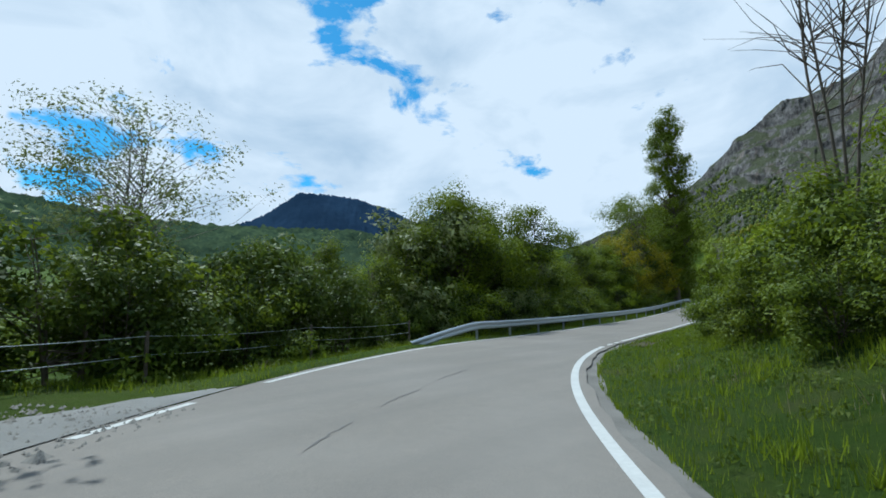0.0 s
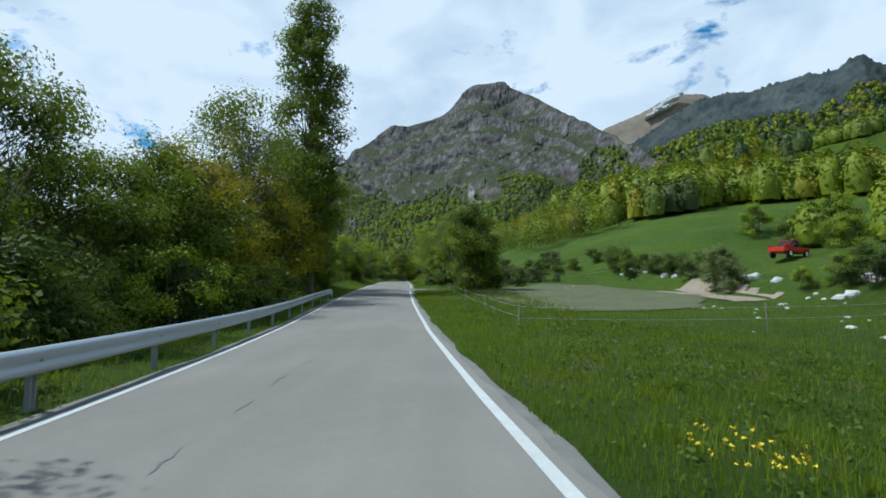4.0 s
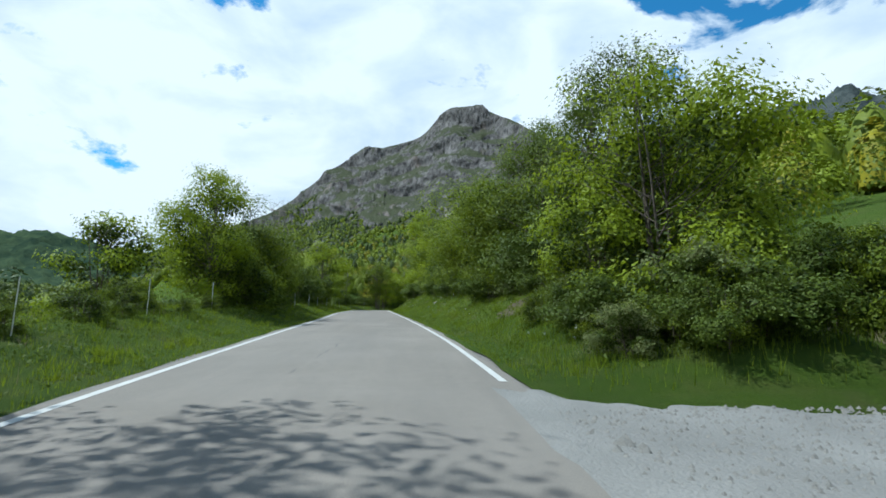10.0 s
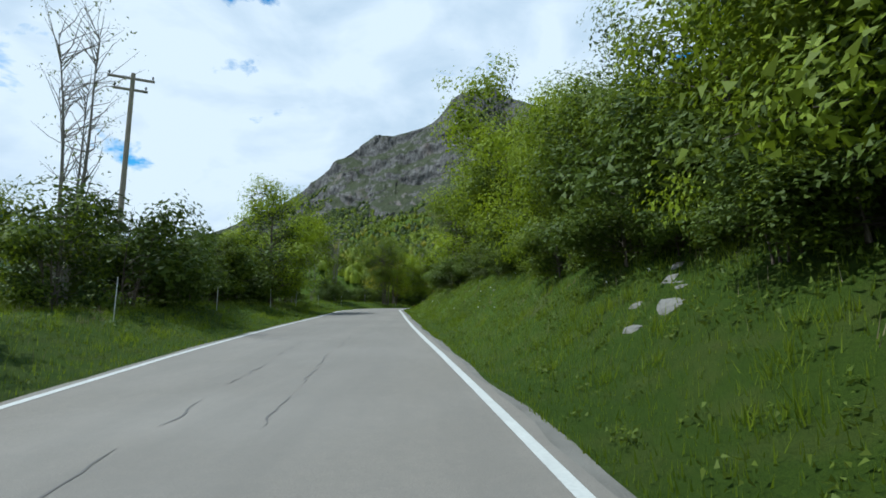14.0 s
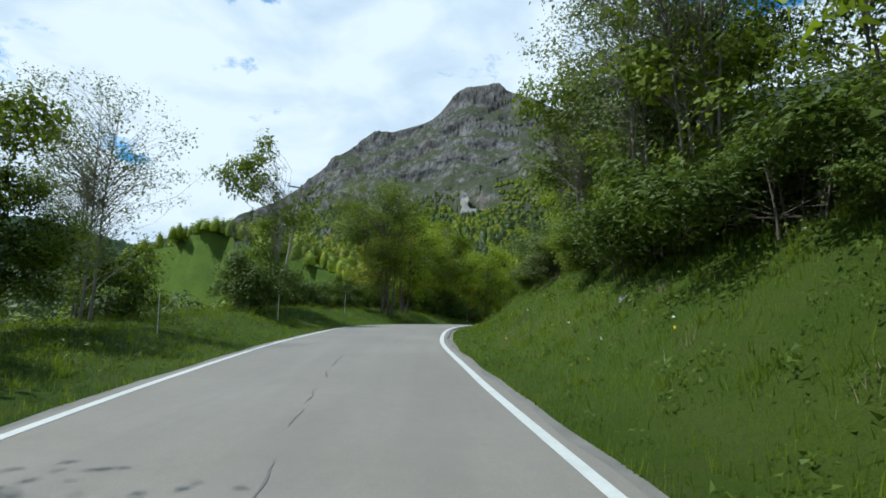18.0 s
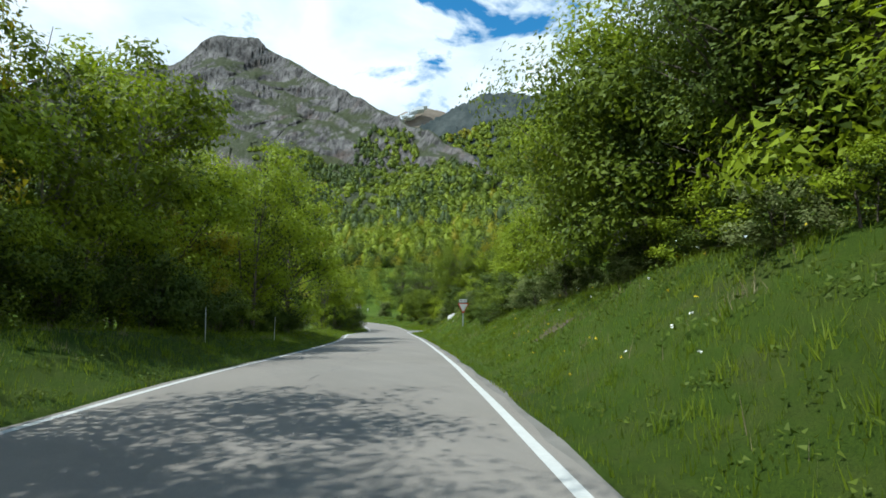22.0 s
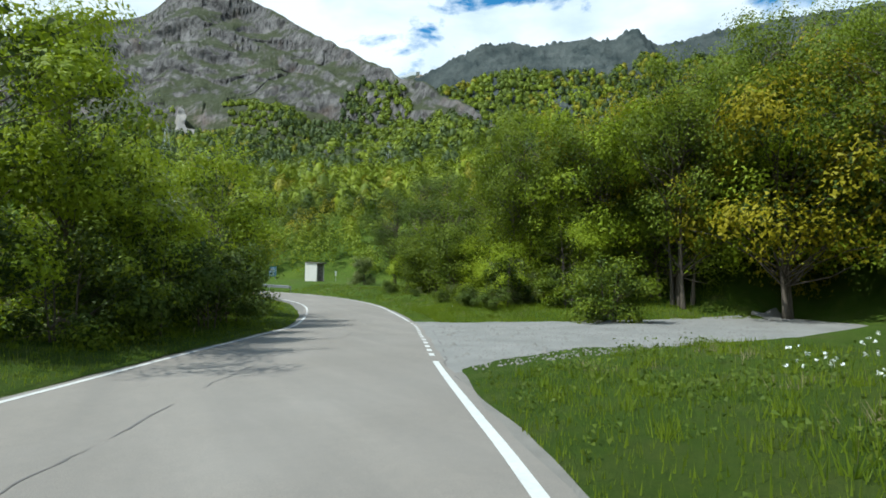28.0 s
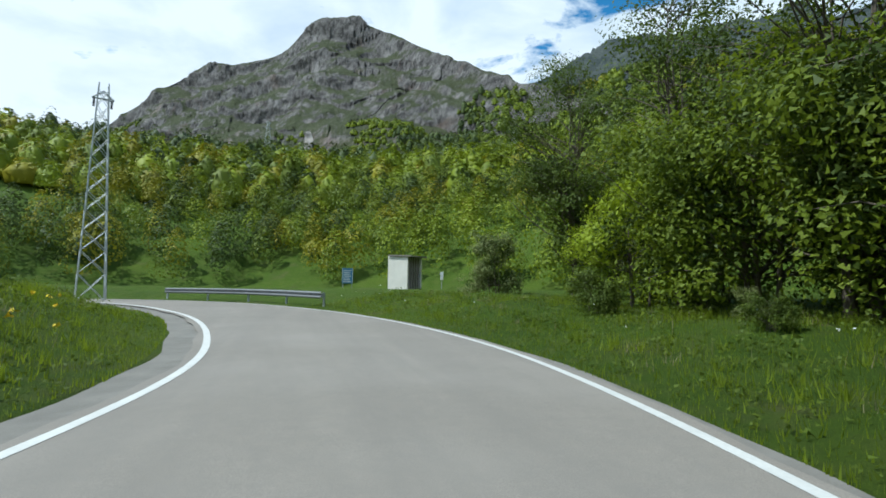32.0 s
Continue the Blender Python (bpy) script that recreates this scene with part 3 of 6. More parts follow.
def bank(name, sgn, label):
    """The verge and bank beside the road, finely following the slope."""
    s = np.arange(S0 + 0.5, S1 - 0.5, 0.55)
    e = edge_right(s) if sgn > 0 else -edge_left(s)
    inner = e + 0.30 + 0.10 * np.sin(s * 1.1) * np.sin(s * 0.43 + 1)
    inner = inner + (shoulder(s) if sgn < 0 else 0.0)
    u = np.linspace(0, 1, 17) ** 1.5
    d = inner[:, None] * (1 - u) + 10.6 * u
    xy = centre(s)[:, None, :2] + side(s)[:, None] * (sgn * d)[..., None]
    z = height(xy[..., 0], xy[..., 1]) + 0.03 - 0.35 * np.clip((d - 9.6), 0, 1)
    z[:, 0] -= 0.05
    ob = raw(name, np.concatenate([xy, z[..., None]], -1).reshape(-1, 3), grid_faces(*d.shape), M_GROUND, smooth=True)
    return tagged(ob, label, "verge", kind="structure")


bank("bank_right", 1, "grassy bank rising beside the road")
bank("bank_left", -1, "grassy verge falling away beside the road")


def edge_line(name, a, b, sgn, w=0.066):
    s = np.arange(a, b + 1e-6, 0.6) if b - a > 1.2 else np.linspace(a, b, 3)
    e = edge_right(s) if sgn > 0 else edge_left(s)
    ribbon(name, s, e - w, e + w, 0.004, M_PAINT, 2, "white painted edge line on asphalt", category="road line")


for a, b in ((S0 + 1, -4.0), (-2.5, -0.5), (1.5, 3.5), (5.5, 7.5), (9.0, 273.4), (274.4, 275.2), (276.2, 277.0), (277.8, S1 - 1)):
    edge_line("edge_line", a, b, -1)
for a, b in ((S0 + 1, 18.0), (18.6, 19.3), (19.9, 20.5), (21.0, 85.6), (92.5, 254.4), *((255.0 + 1.06 * k, 255.56 + 1.06 * k) for k in range(13)), (268.9, S1 - 1)):
    edge_line("edge_line", a, b, 1)


def crack(s0, s1, d0, d1, seed, w=0.014):
    """A crack that runs along the lane in broken lengths."""
    rnd = np.random.RandomState(seed)
    s = np.linspace(s0, s1, int((s1 - s0) * 7) + 4)
    d = np.interp(s, [s0, s1], [d0, d1]) + np.cumsum(rnd.normal(0, 0.02, len(s)))
    ww = w * (0.4 + rnd.rand(len(s)))
    k = 0
    while k < len(s) - 4:
        n = rnd.randint(6, 16)
        q = slice(k, min(k + n, len(s)))
        if len(s[q]) > 2:
            taper = np.clip(np.minimum(np.arange(len(s[q])), np.arange(len(s[q]))[::-1]) / 2.0, 0.15, 1)
            ribbon("road_crack", s[q], d[q] - ww[q] * taper, d[q] + ww[q] * taper, 0.0045, M_CRACK, 2, "thin dark crack in the asphalt", category="crack")
        k += n + rnd.randint(1, 9)


M_CRACK = make_plain("crack_tar", (0.135, 0.125, 0.115), 0.3, 3.0, 0.9)
crack(5, 11, -0.9, 0.1, 1)
crack(37, 43, -0.3, 0.1, 2)
crack(93, 100, -0.2, 0.3, 3)
crack(112, 122, -0.6, -0.1, 4)
crack(118, 133, -0.9, -0.4, 14)
crack(176, 181, -0.2, 0.1, 5)
crack(199, 214, -0.7, -0.3, 6)
crack(218, 232, -0.6, -0.8, 7)
crack(243, 262, -0.9, -1.3, 8)
crack(258, 271, -0.3, 0.3, 18)
crack(251, 268, 2.95, 3.15, 19, 0.03)
crack(124, 140, 0.2, 0.5, 20, 0.009)
crack(60, 72, -0.4, 0.2, 21, 0.009)
crack(150, 166, 0.3, -0.1, 22, 0.009)
crack(266, 274, -0.4, -0.2, 9)


def patch(name, outline, material, label, lift=0.05, category="ground", res=0.3):
    """A flat spread of gravel or soil that follows the ground inside an outline of (s, d) corners."""
    p = np.array(outline, float)
    ss, dd = np.arange(p[:, 0].min(), p[:, 0].max() + res, res), np.arange(p[:, 1].min(), p[:, 1].max() + res, res)
    gs, gd = np.meshgrid(ss, dd, indexing="ij")
    gs2, gd2 = gs + 0.4 * fnoise(gs, gd, 0.9, 5) + 0.15 * fnoise(gs, gd, 0.3, 2), gd + 0.4 * fnoise(gs, gd, 0.8, 9) + 0.15 * fnoise(gs, gd, 0.27, 4)
    inside = np.zeros(gs.shape, bool)
    for k in range(len(p)):
        (a, b), (c, e) = p[k], p[k - 1]
        inside ^= ((b > gd2) != (e > gd2)) & (gs2 < (c - a) * (gd2 - b) / (e - b + 1e-9) + a)
    xy = place(gs, gd)
    z = height(xy[..., 0], xy[..., 1]) + lift
    f = grid_faces(*gs.shape)
    ok = inside.ravel()[f].sum(1) >= 3
    used, inv = np.unique(f[ok], return_inverse=True)
    v = np.concatenate([xy, z[..., None]], -1).reshape(-1, 3)[used]
    return tagged(raw(name, v, inv.reshape(-1, 4), material, smooth=True), label, category, kind="structure")


def spread(name, one, two, material, label, lift=0.055, seed=1.0):
    """A spread of gravel between two edges of (s, d) corners, both run from the road outwards."""
    n, m = 60, 22
    u = np.linspace(0, 1, n)
    edges = []
    for k, e in enumerate((one, two)):
        e = np.array(e, float)
        t = np.r_[0, np.cumsum(np.hypot(*np.diff(e, axis=0).T))]
        e2 = np.stack([np.interp(u, t / t[-1], e[:, c]) for c in range(2)], 1)
        for _ in range(3):
            e2[1:-1] = (e2[:-2] + 2 * e2[1:-1] + e2[2:]) / 4
        e2[2:, 0] += 0.22 * np.sin(u[2:] * 37 + seed + 2 * k) * np.sin(u[2:] * 17 + k) + 0.08 * np.sin(u[2:] * 90 + k)
        edges.append(e2)
    w = np.linspace(0, 1, m)[None, :, None]
    sd = edges[0][:, None] * (1 - w) + edges[1][:, None] * w
    xy = place(sd[..., 0], sd[..., 1])
    z = height(xy[..., 0], xy[..., 1]) + lift
    z[:, (0, -1)] -= 0.07
    return tagged(raw(name, np.concatenate([xy, z[..., None]], -1).reshape(-1, 3), grid_faces(n, m), material, smooth=True), label, "ground", kind="structure")


spread("lane_mouth", ((84.0, 2.35), (85.6, 4), (86.4, 6.5), (87.4, 9.5)), ((93.0, 2.35), (91.2, 4), (90.6, 6.5), (89.6, 9.5)), M_GRAVEL, "pale gravel mouth of a farm track")
spread("gravel_lane", ((250.5, 2.2), (253.5, 3.8), (256.8, 7), (260, 16), (263, 26)), ((270.5, 2.2), (268.8, 5), (269, 12), (270, 26)), M_GRAVEL, "wide pale gravel lane joining the road")
spread("lay_by", ((-9, -4.05), (-7, -5.6), (-4, -7.0)), ((9.5, -3.5), (6.5, -5.2), (2, -7.0)), M_GRAVEL, "grey gravel lay-by beside the road")
patch("bare_paddock", ((58, 9.5), (66, 8.2), (84, 8.2), (86.5, 14), (86, 23), (66, 23), (57, 17)), M_PADDOCK, "grazed stony paddock with thin dry grass", 0.07)
patch("stony_ground", ((60, 21.5), (67, 20.5), (73, 22), (72, 26), (66, 25.5), (61, 25)), M_SOIL, "bare stony soil at the foot of the bank", 0.06)


patch("bare_soil", ((17.4, 3.05), (19.0, 3.0), (20.8, 3.1), (20.6, 3.7), (19.2, 4.1), (17.8, 3.8)), M_MUD, "bare trodden soil beside the asphalt edge", 0.05, res=0.15)
patch("bare_soil", ((202.2, 4.9), (203.2, 4.7), (203.5, 5.4), (202.6, 5.7)), M_MUD, "small slip of bare brown soil in the bank", 0.042, res=0.12)
patch("bare_soil", ((101.0, 5.6), (103.2, 5.2), (104.6, 5.8), (104.4, 6.9), (102.4, 7.3)), M_MUD, "small slip of bare grey soil in the bank", 0.042, res=0.15)
patch("bare_soil", ((171.6, 6.0), (172.6, 5.8), (173.0, 6.5), (172.0, 6.9)), M_MUD, "small slip of bare brown soil in the bank", 0.042, res=0.12)


def relief_mesh(name, x, y, z, material, label):
    ob = raw(name, np.stack([x, y, z], -1).reshape(-1, 3), grid_faces(*x.shape), material, smooth=False)
    return tagged(ob, label, "mountain", kind="structure")


def fractal(x, y, scale, octaves=5, seed=0.0):
    z, amp = 0.0, 1.0
    for k in range(octaves):
        n = fnoise(x + 13 * np.sin(y / scale * 0.7), y, scale / 2**k, seed + k * 2.1)
        z = z + amp * (1 - np.abs(n) * 2)
        amp *= 0.52
    return z


# the rocky mountain ahead: cliffs under a curving crest, falling towards the valley
crest = spline(CREST, 30)
tow = np.array([-20.0, 250.0]) - crest[:, :2]
mu = np.concatenate([np.linspace(-0.12, 0, 5)[:-1], np.linspace(0, 0.30, 90), np.linspace(0.31, 0.62, 18)])
mx = crest[:, None, 0] + tow[:, None, 0] * mu
my = crest[:, None, 1] + tow[:, None, 1] * mu
mprof = np.interp(mu, [-0.12, 0, 0.012, 0.03, 0.05, 0.085, 0.10, 0.14, 0.165, 0.23, 0.25, 0.34, 0.62], [0.9, 1.0, 0.985, 0.90, 0.85, 0.80, 0.73, 0.68, 0.60, 0.50, 0.46, 0.36, 0.0])
soft = smooth((mu + 0.004) * 60)
mz = crest[:, None, 2] * mprof + fractal(mx, my * 0.5, 75.0, 6, 1.0) * 10.0 * (0.25 + 0.75 * soft)
shift = (fractal(mx * 0.9, mz * 1.3 + mx * 0.25, 62.0, 6, 7.0) * 9.0 + 5.0 * np.round(1.6 * fnoise(mx * 0.6, mz * 1.2, 34.0, 3.0))) * soft
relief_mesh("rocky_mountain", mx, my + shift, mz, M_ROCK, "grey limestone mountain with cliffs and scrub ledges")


def polar_ridge(name, az, el, dist, foot, material, label, depth=500.0, rough=8.0, n=160, m=26, seed=0.0, origin=(-10.0, 30.0), canopy=0.0):
    """A far ridge: crest heights by bearing and elevation angle, sloping down towards the viewer and away."""
    a = np.radians(np.linspace(az[0], az[-1], n))[:, None]
    crest = np.tan(np.radians(np.interp(np.degrees(a), az, el))) * dist
    u = np.linspace(0, 1.25, m)[None]
    r = dist - depth + depth * u + 0 * a
    x, y = origin[0] + r * np.sin(a), origin[1] + r * np.cos(a)
    z = crest * np.interp(u, [0, 1, 1.25], [foot, 1, 0.9]) + fractal(x, y, dist / 14.0, 5, seed) * rough * np.interp(u, [0, 0.8, 1, 1.25], [1, 1, 0.35, 0.3])
    z = z + np.random.RandomState(int(seed)).normal(0, canopy, z.shape)
    relief_mesh(name, x, y, z, material, label)
    return x, y, z


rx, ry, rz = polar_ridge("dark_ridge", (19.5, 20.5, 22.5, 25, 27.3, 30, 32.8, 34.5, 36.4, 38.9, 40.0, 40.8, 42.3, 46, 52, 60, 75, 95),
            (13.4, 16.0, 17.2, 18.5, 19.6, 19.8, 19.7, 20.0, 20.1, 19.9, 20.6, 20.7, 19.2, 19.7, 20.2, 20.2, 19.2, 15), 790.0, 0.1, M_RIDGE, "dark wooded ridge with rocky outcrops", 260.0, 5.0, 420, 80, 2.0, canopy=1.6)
polar_ridge("snowy_mountain", (14, 18.2, 21.1, 25.3, 28, 33), (15.0, 18.4, 19.2, 20.9, 20.4, 17), 3000.0, 0.1, M_BROWNRIDGE, "brown bare mountain with last snow patches", 700.0, 7.0, 70, 24, 4.0, canopy=1.5)
polar_ridge("blue_mountain", (-64, -61, -57.4, -55, -51.3, -48.1, -44.3, -42.5, -41.6, -40.1, -38.9, -37), (9.0, 10.4, 13.0, 12.8, 12.6, 11.6, 9.8, 10.6, 10.9, 10.4, 9.0, 6.0), 3200.0, 0.0, M_FARHAZE,
            "far mountain across the valley, painted dark haze blue", 900.0, 8.0, 160, 40, 6.0, canopy=4.0)
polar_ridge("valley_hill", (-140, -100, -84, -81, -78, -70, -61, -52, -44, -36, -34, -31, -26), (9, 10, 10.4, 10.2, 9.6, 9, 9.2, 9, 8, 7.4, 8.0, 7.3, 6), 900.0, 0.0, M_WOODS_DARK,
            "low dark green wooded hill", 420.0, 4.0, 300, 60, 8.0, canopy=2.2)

def scar(name, x0, x1, z0, z1, label, material, out=24.0, lean=1.0):
    """A pale broken face standing out of the lower mountain, uneven at its rim."""
    n, m = 24, 30
    u, w = np.meshgrid(np.linspace(0, 1, n), np.linspace(0, 1, m), indexing="ij")
    narrow = 1 - 0.55 * w * lean
    x = (x0 + x1) / 2 + (u - 0.5) * (x1 - x0) * narrow + 2.0 * fnoise(w * 40, u * 10, 5.0, 2.0) * lean
    z = z0 + (z1 - z0) * w + 1.5 * fnoise(u * 30, w * 7, 4.0) * lean
    y = 895 + (z - 160) / 1.1 - out + 2.5 * fnoise(x, z, 4.0, 1.0) * lean
    edge = (u < 0.01) | (u > 0.99) | (w > 0.99)
    return relief_mesh(name, x, y + 70.0 * edge, z - 25.0 * (w < 0.01), material, label)


M_SCAR = make_plain("fresh_limestone", (0.25, 0.23, 0.205), 0.4, 0.12, 0.95, bump=0.8, dist=0.8, fine=0.5)
scar("rock_scar", 32, 45, 158, 198, "pale quarried scar in the wooded slope", M_SCAR, 24.0)
scar("retaining_wall", 30, 80, 158, 165, "long pale retaining wall below the scar", M_SCAR, 28.0, 0.0)

# patches of snow under the far crest
for k, (az, el, w, h) in enumerate(((25.0, 20.25, 46, 10), (23.7, 19.6, 26, 7), (22.9, 19.0, 30, 6), (24.3, 19.5, 18, 6))):
    bm = bmesh.new()
    a, r = radians(az), 2890.0
    bmesh.ops.create_circle(bm, cap_ends=True, segments=18, radius=1.0)
    for v in bm.verts:
        j = 1 + 0.3 * math.sin(5 * math.atan2(v.co.y, v.co.x) + k)
        v.co = Vector((v.co.x * w * j, 0, v.co.y * h * j + v.co.x * w * 0.35))
    bmesh.ops.translate(bm, vec=(0, -18, 0), verts=bm.verts)
    r_ = bmesh.ops.extrude_face_region(bm, geom=bm.faces[:])
    bmesh.ops.translate(bm, vec=(0, 60, 0), verts=[v for v in r_["geom"] if isinstance(v, bmesh.types.BMVert)])
    ob = part("snow_patch", bm, M_SNOW)
    ob.matrix_world = Matrix.Translation((-10 + r * math.sin(a), 30 + r * math.cos(a), math.tan(radians(el)) * r)) @ pose(0, 0, 0, 0, 0, -az)
    tagged(ob, "old white snow patch on a bare slope", "snow", "snow patches", "structure")


# ---- trees ----
def tube(out, pts, radii, seg=6):
    """Adds a tapered tube along pts to the lists of vertices and quads."""
    pts, radii = np.asarray(pts, float), np.asarray(radii, float)
    t = np.gradient(pts, axis=0)
    t /= np.linalg.norm(t, axis=1, keepdims=True) + 1e-9
    ref = np.array([0.0, 0.0, 1.0]) if abs(t[0][2]) < 0.8 else np.array([1.0, 0.0, 0.0])
    a = np.cross(t, ref)
    a /= np.linalg.norm(a, axis=1, keepdims=True) + 1e-9
    b = np.cross(t, a)
    ang = np.linspace(0, 2 * np.pi, seg, endpoint=False)
    v = pts[:, None] + radii[:, None, None] * (np.cos(ang)[None, :, None] * a[:, None] + np.sin(ang)[None, :, None] * b[:, None])
    base = sum(len(x) for x in out[0])
    i = np.arange(len(pts) - 1)[:, None] * seg
    k = np.arange(seg)[None]
    f = np.stack([i + k, i + (k + 1) % seg, i + seg + (k + 1) % seg, i + seg + k], -1).reshape(-1, 4)
    out[0].append(v.reshape(-1, 3))
    out[1].append(f + base)


def leaves(rnd, centres, spread, count, size, droop=0.0, heart=None):
    """Many small folded leaves scattered about the centres: vertices and quads."""
    n = len(centres) * count
    c = np.repeat(centres, count, 0) + np.clip(rnd.normal(0, 1, (n, 3)), -1.7, 1.7) * spread * np.array([1, 1, 0.75])
    nrm = rnd.normal(0, 0.38, (n, 3)) + np.array([0, 0, 0.30])
    off = c - np.repeat(centres, count, 0)
    nrm += 0.35 * off / (np.linalg.norm(off, axis=1, keepdims=True) + 1e-6)
    if heart is not None:
        off = c - heart
        nrm += 0.8 * off / (np.linalg.norm(off, axis=1, keepdims=True) + 1e-6)
    nrm /= np.linalg.norm(nrm, axis=1, keepdims=True)
    a = np.cross(nrm, rnd.normal(0, 1, (n, 3)))
    a /= np.linalg.norm(a, axis=1, keepdims=True) + 1e-9
    a[:, 2] -= droop
    b = np.cross(nrm, a)
    sz = size * rnd.uniform(0.6, 1.4, (n, 1))
    v = np.stack([c - a * sz * 0.45 + b * sz * 0.36, c + a * sz * 0.7, c - a * sz * 0.45 - b * sz * 0.36], 1)
    return v.reshape(-1, 3), np.arange(n * 3).reshape(n, 3)


ENVELOPES = {
    "round": ((0.0, 0.25), (0.15, 0.75), (0.4, 1.0), (0.7, 0.85), (0.9, 0.5), (1.0, 0.12)),
    "column": ((0.0, 0.5), (0.2, 0.85), (0.5, 1.0), (0.75, 0.75), (0.92, 0.4), (1.0, 0.08)),
    "bush": ((0.0, 0.85), (0.25, 1.0), (0.55, 0.9), (0.8, 0.62), (1.0, 0.15)),
    "vase": ((0.0, 0.3), (0.3, 0.6), (0.65, 1.0), (0.85, 0.8), (1.0, 0.25)),
}
TREES = {}


def make_tree(key, name, label, category, form, h, w, foot, clusters, count, spread, size, leaf, bark, stems=1, lean=0.1, seed=1, trunk_r=0.14, lumps=0.3, twig=0.42, droop=0.0, core=0):
    """Builds one tree of height h and crown width w: a thing with a trunk, its limbs and a crown of single leaves."""
    rnd = np.random.RandomState(seed)
    env = np.array(ENVELOPES[form])
    wood = ([], [])
    axes = []
    for k in range(stems):
        ang = rnd.uniform(0, 2 * np.pi)
        off = (0.12 + 0.05 * stems) * w * 0.3 * (stems > 1)
        bx, by = off * math.cos(ang) * rnd.uniform(0.3, 1), off * math.sin(ang) * rnd.uniform(0.3, 1)
        tx, ty = bx * 2.2 + rnd.normal(0, lean) * h * 0.25, by * 2.2 + rnd.normal(0, lean) * h * 0.25
        top = h * rnd.uniform(0.82, 0.95)
        u = np.linspace(0, 1, 9)
        p = np.stack([bx + (tx - bx) * u**1.3 + 0.05 * h * lean * np.sin(u * 7 + k), by + (ty - by) * u**1.3 + 0.05 * h * lean * np.cos(u * 6 + 2 * k), -0.15 + (top + 0.15) * u], 1)
        r = trunk_r * (1 - 0.9 * u) * (1 + 0.5 * np.exp(-u * 25)) / (stems**0.4)
        tube(wood, p, r, 7)
        axes.append(p)
    cen = []
    boughs = max(8, int(clusters / (3 if form == "column" else 7)))
    while len(cen) < boughs:
        u = rnd.rand()
        rad = np.interp(u, env[:, 0], env[:, 1])
        if rnd.rand() > rad * 1.05:
            continue
        ang = rnd.uniform(0, 2 * np.pi)
        lump = 1 + lumps * math.sin(ang * 3 + u * 9 + seed) * math.cos(ang * 2 - u * 13 + seed * 2) + rnd.normal(0, 0.07)
        q = rad * w * 0.5 * lump * (rnd.uniform(0.2, 1.0) ** 0.4)
        cen.append((q * math.cos(ang), q * math.sin(ang), foot + (h - foot) * u))
    # sprays of leaves gathered on each bough, so that gaps and shade stay between the boughs
    lobe = np.array(cen)
    k = np.r_[np.arange(boughs), rnd.randint(0, boughs, max(0, clusters - boughs))]
    off = np.clip(rnd.normal(0, 1, (len(k), 3)), -1.6, 1.6) * np.array([0.105, 0.105, 0.075]) * w * rnd.uniform(0.7, 1.25, boughs)[k][:, None]
    cen = lobe[k] + off
    cen[:, 2] = np.clip(cen[:, 2], foot * 0.7, h)
    hearts = lobe[k] - np.array([0, 0, 0.05 * w])
    for k, c in enumerate(cen):
        if rnd.rand() > twig:
            continue
        ax = axes[k % stems]
        z0 = max(0.12 * h, c[2] - (0.25 + 0.35 * rnd.rand()) * max(0.5, math.hypot(c[0], c[1])) - 0.06 * h)
        b = np.array([np.interp(z0, ax[:, 2], ax[:, j]) for j in range(3)])
        u = np.linspace(0, 1, 4)[:, None]
        p = b * (1 - u) + c * u + np.array([0, 0, 1]) * (0.12 * np.sin(u * np.pi) * np.linalg.norm(c - b)) * (1 if rnd.rand() < 0.6 else -0.6)
        p[1:-1] += rnd.normal(0, 0.03 * np.linalg.norm(c - b), (2, 3))
        r = trunk_r * 0.30 * (1 - 0.8 * u[:, 0]) * (0.45 + 0.55 * (1 - z0 / h))
        tube(wood, p, r, 3)
    top = empty(name, Matrix(), label, category, "roadside trees and bushes")
    raw("trunk", np.concatenate(wood[0]), np.concatenate(wood[1]), bark, top, smooth=True)
    if count:
        v, f = leaves(rnd, cen, spread * 0.82, count, size, droop, np.repeat(hearts, count, 0))
        raw("crown", v, f, leaf, top)
    # inner leaves in the darkened green, which paints depth shade behind the crown
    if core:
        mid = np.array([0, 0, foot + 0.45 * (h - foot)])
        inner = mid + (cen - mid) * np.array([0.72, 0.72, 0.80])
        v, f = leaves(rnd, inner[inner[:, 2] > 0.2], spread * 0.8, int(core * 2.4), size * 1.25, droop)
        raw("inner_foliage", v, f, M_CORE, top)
    TREES[key] = [top, h, False]


def plant(key, s, d, h=None, wide=1.0, turn=None, sink=0.0, xy=None):
    """Sets a tree of that kind at s, d (or at world xy), h metres high."""
    t = TREES[key]
    x, y = xy if xy is not None else place(np.array(s), np.array(d))
    k = (h or t[1]) / t[1]
    z = ground_at(x, y) - sink
    turn = (s * 37.7 + d * 91.3) % 6.28 if turn is None else turn
    m = Matrix.Translation((x, y, z)) @ Matrix.Rotation(turn, 4, "Z") @ Matrix.Diagonal((k * wide, k * wide, k, 1))
    if not t[2]:
        t[0].matrix_world = m
        t[2] = True
        return t[0]
    o = t[0].copy()
    o.matrix_basis = Matrix()
    scene.collection.objects.link(o)
    for c in t[0].children:
        c2 = c.copy()
        scene.collection.objects.link(c2)
        c2.parent = o
    o.matrix_basis = m
    return o


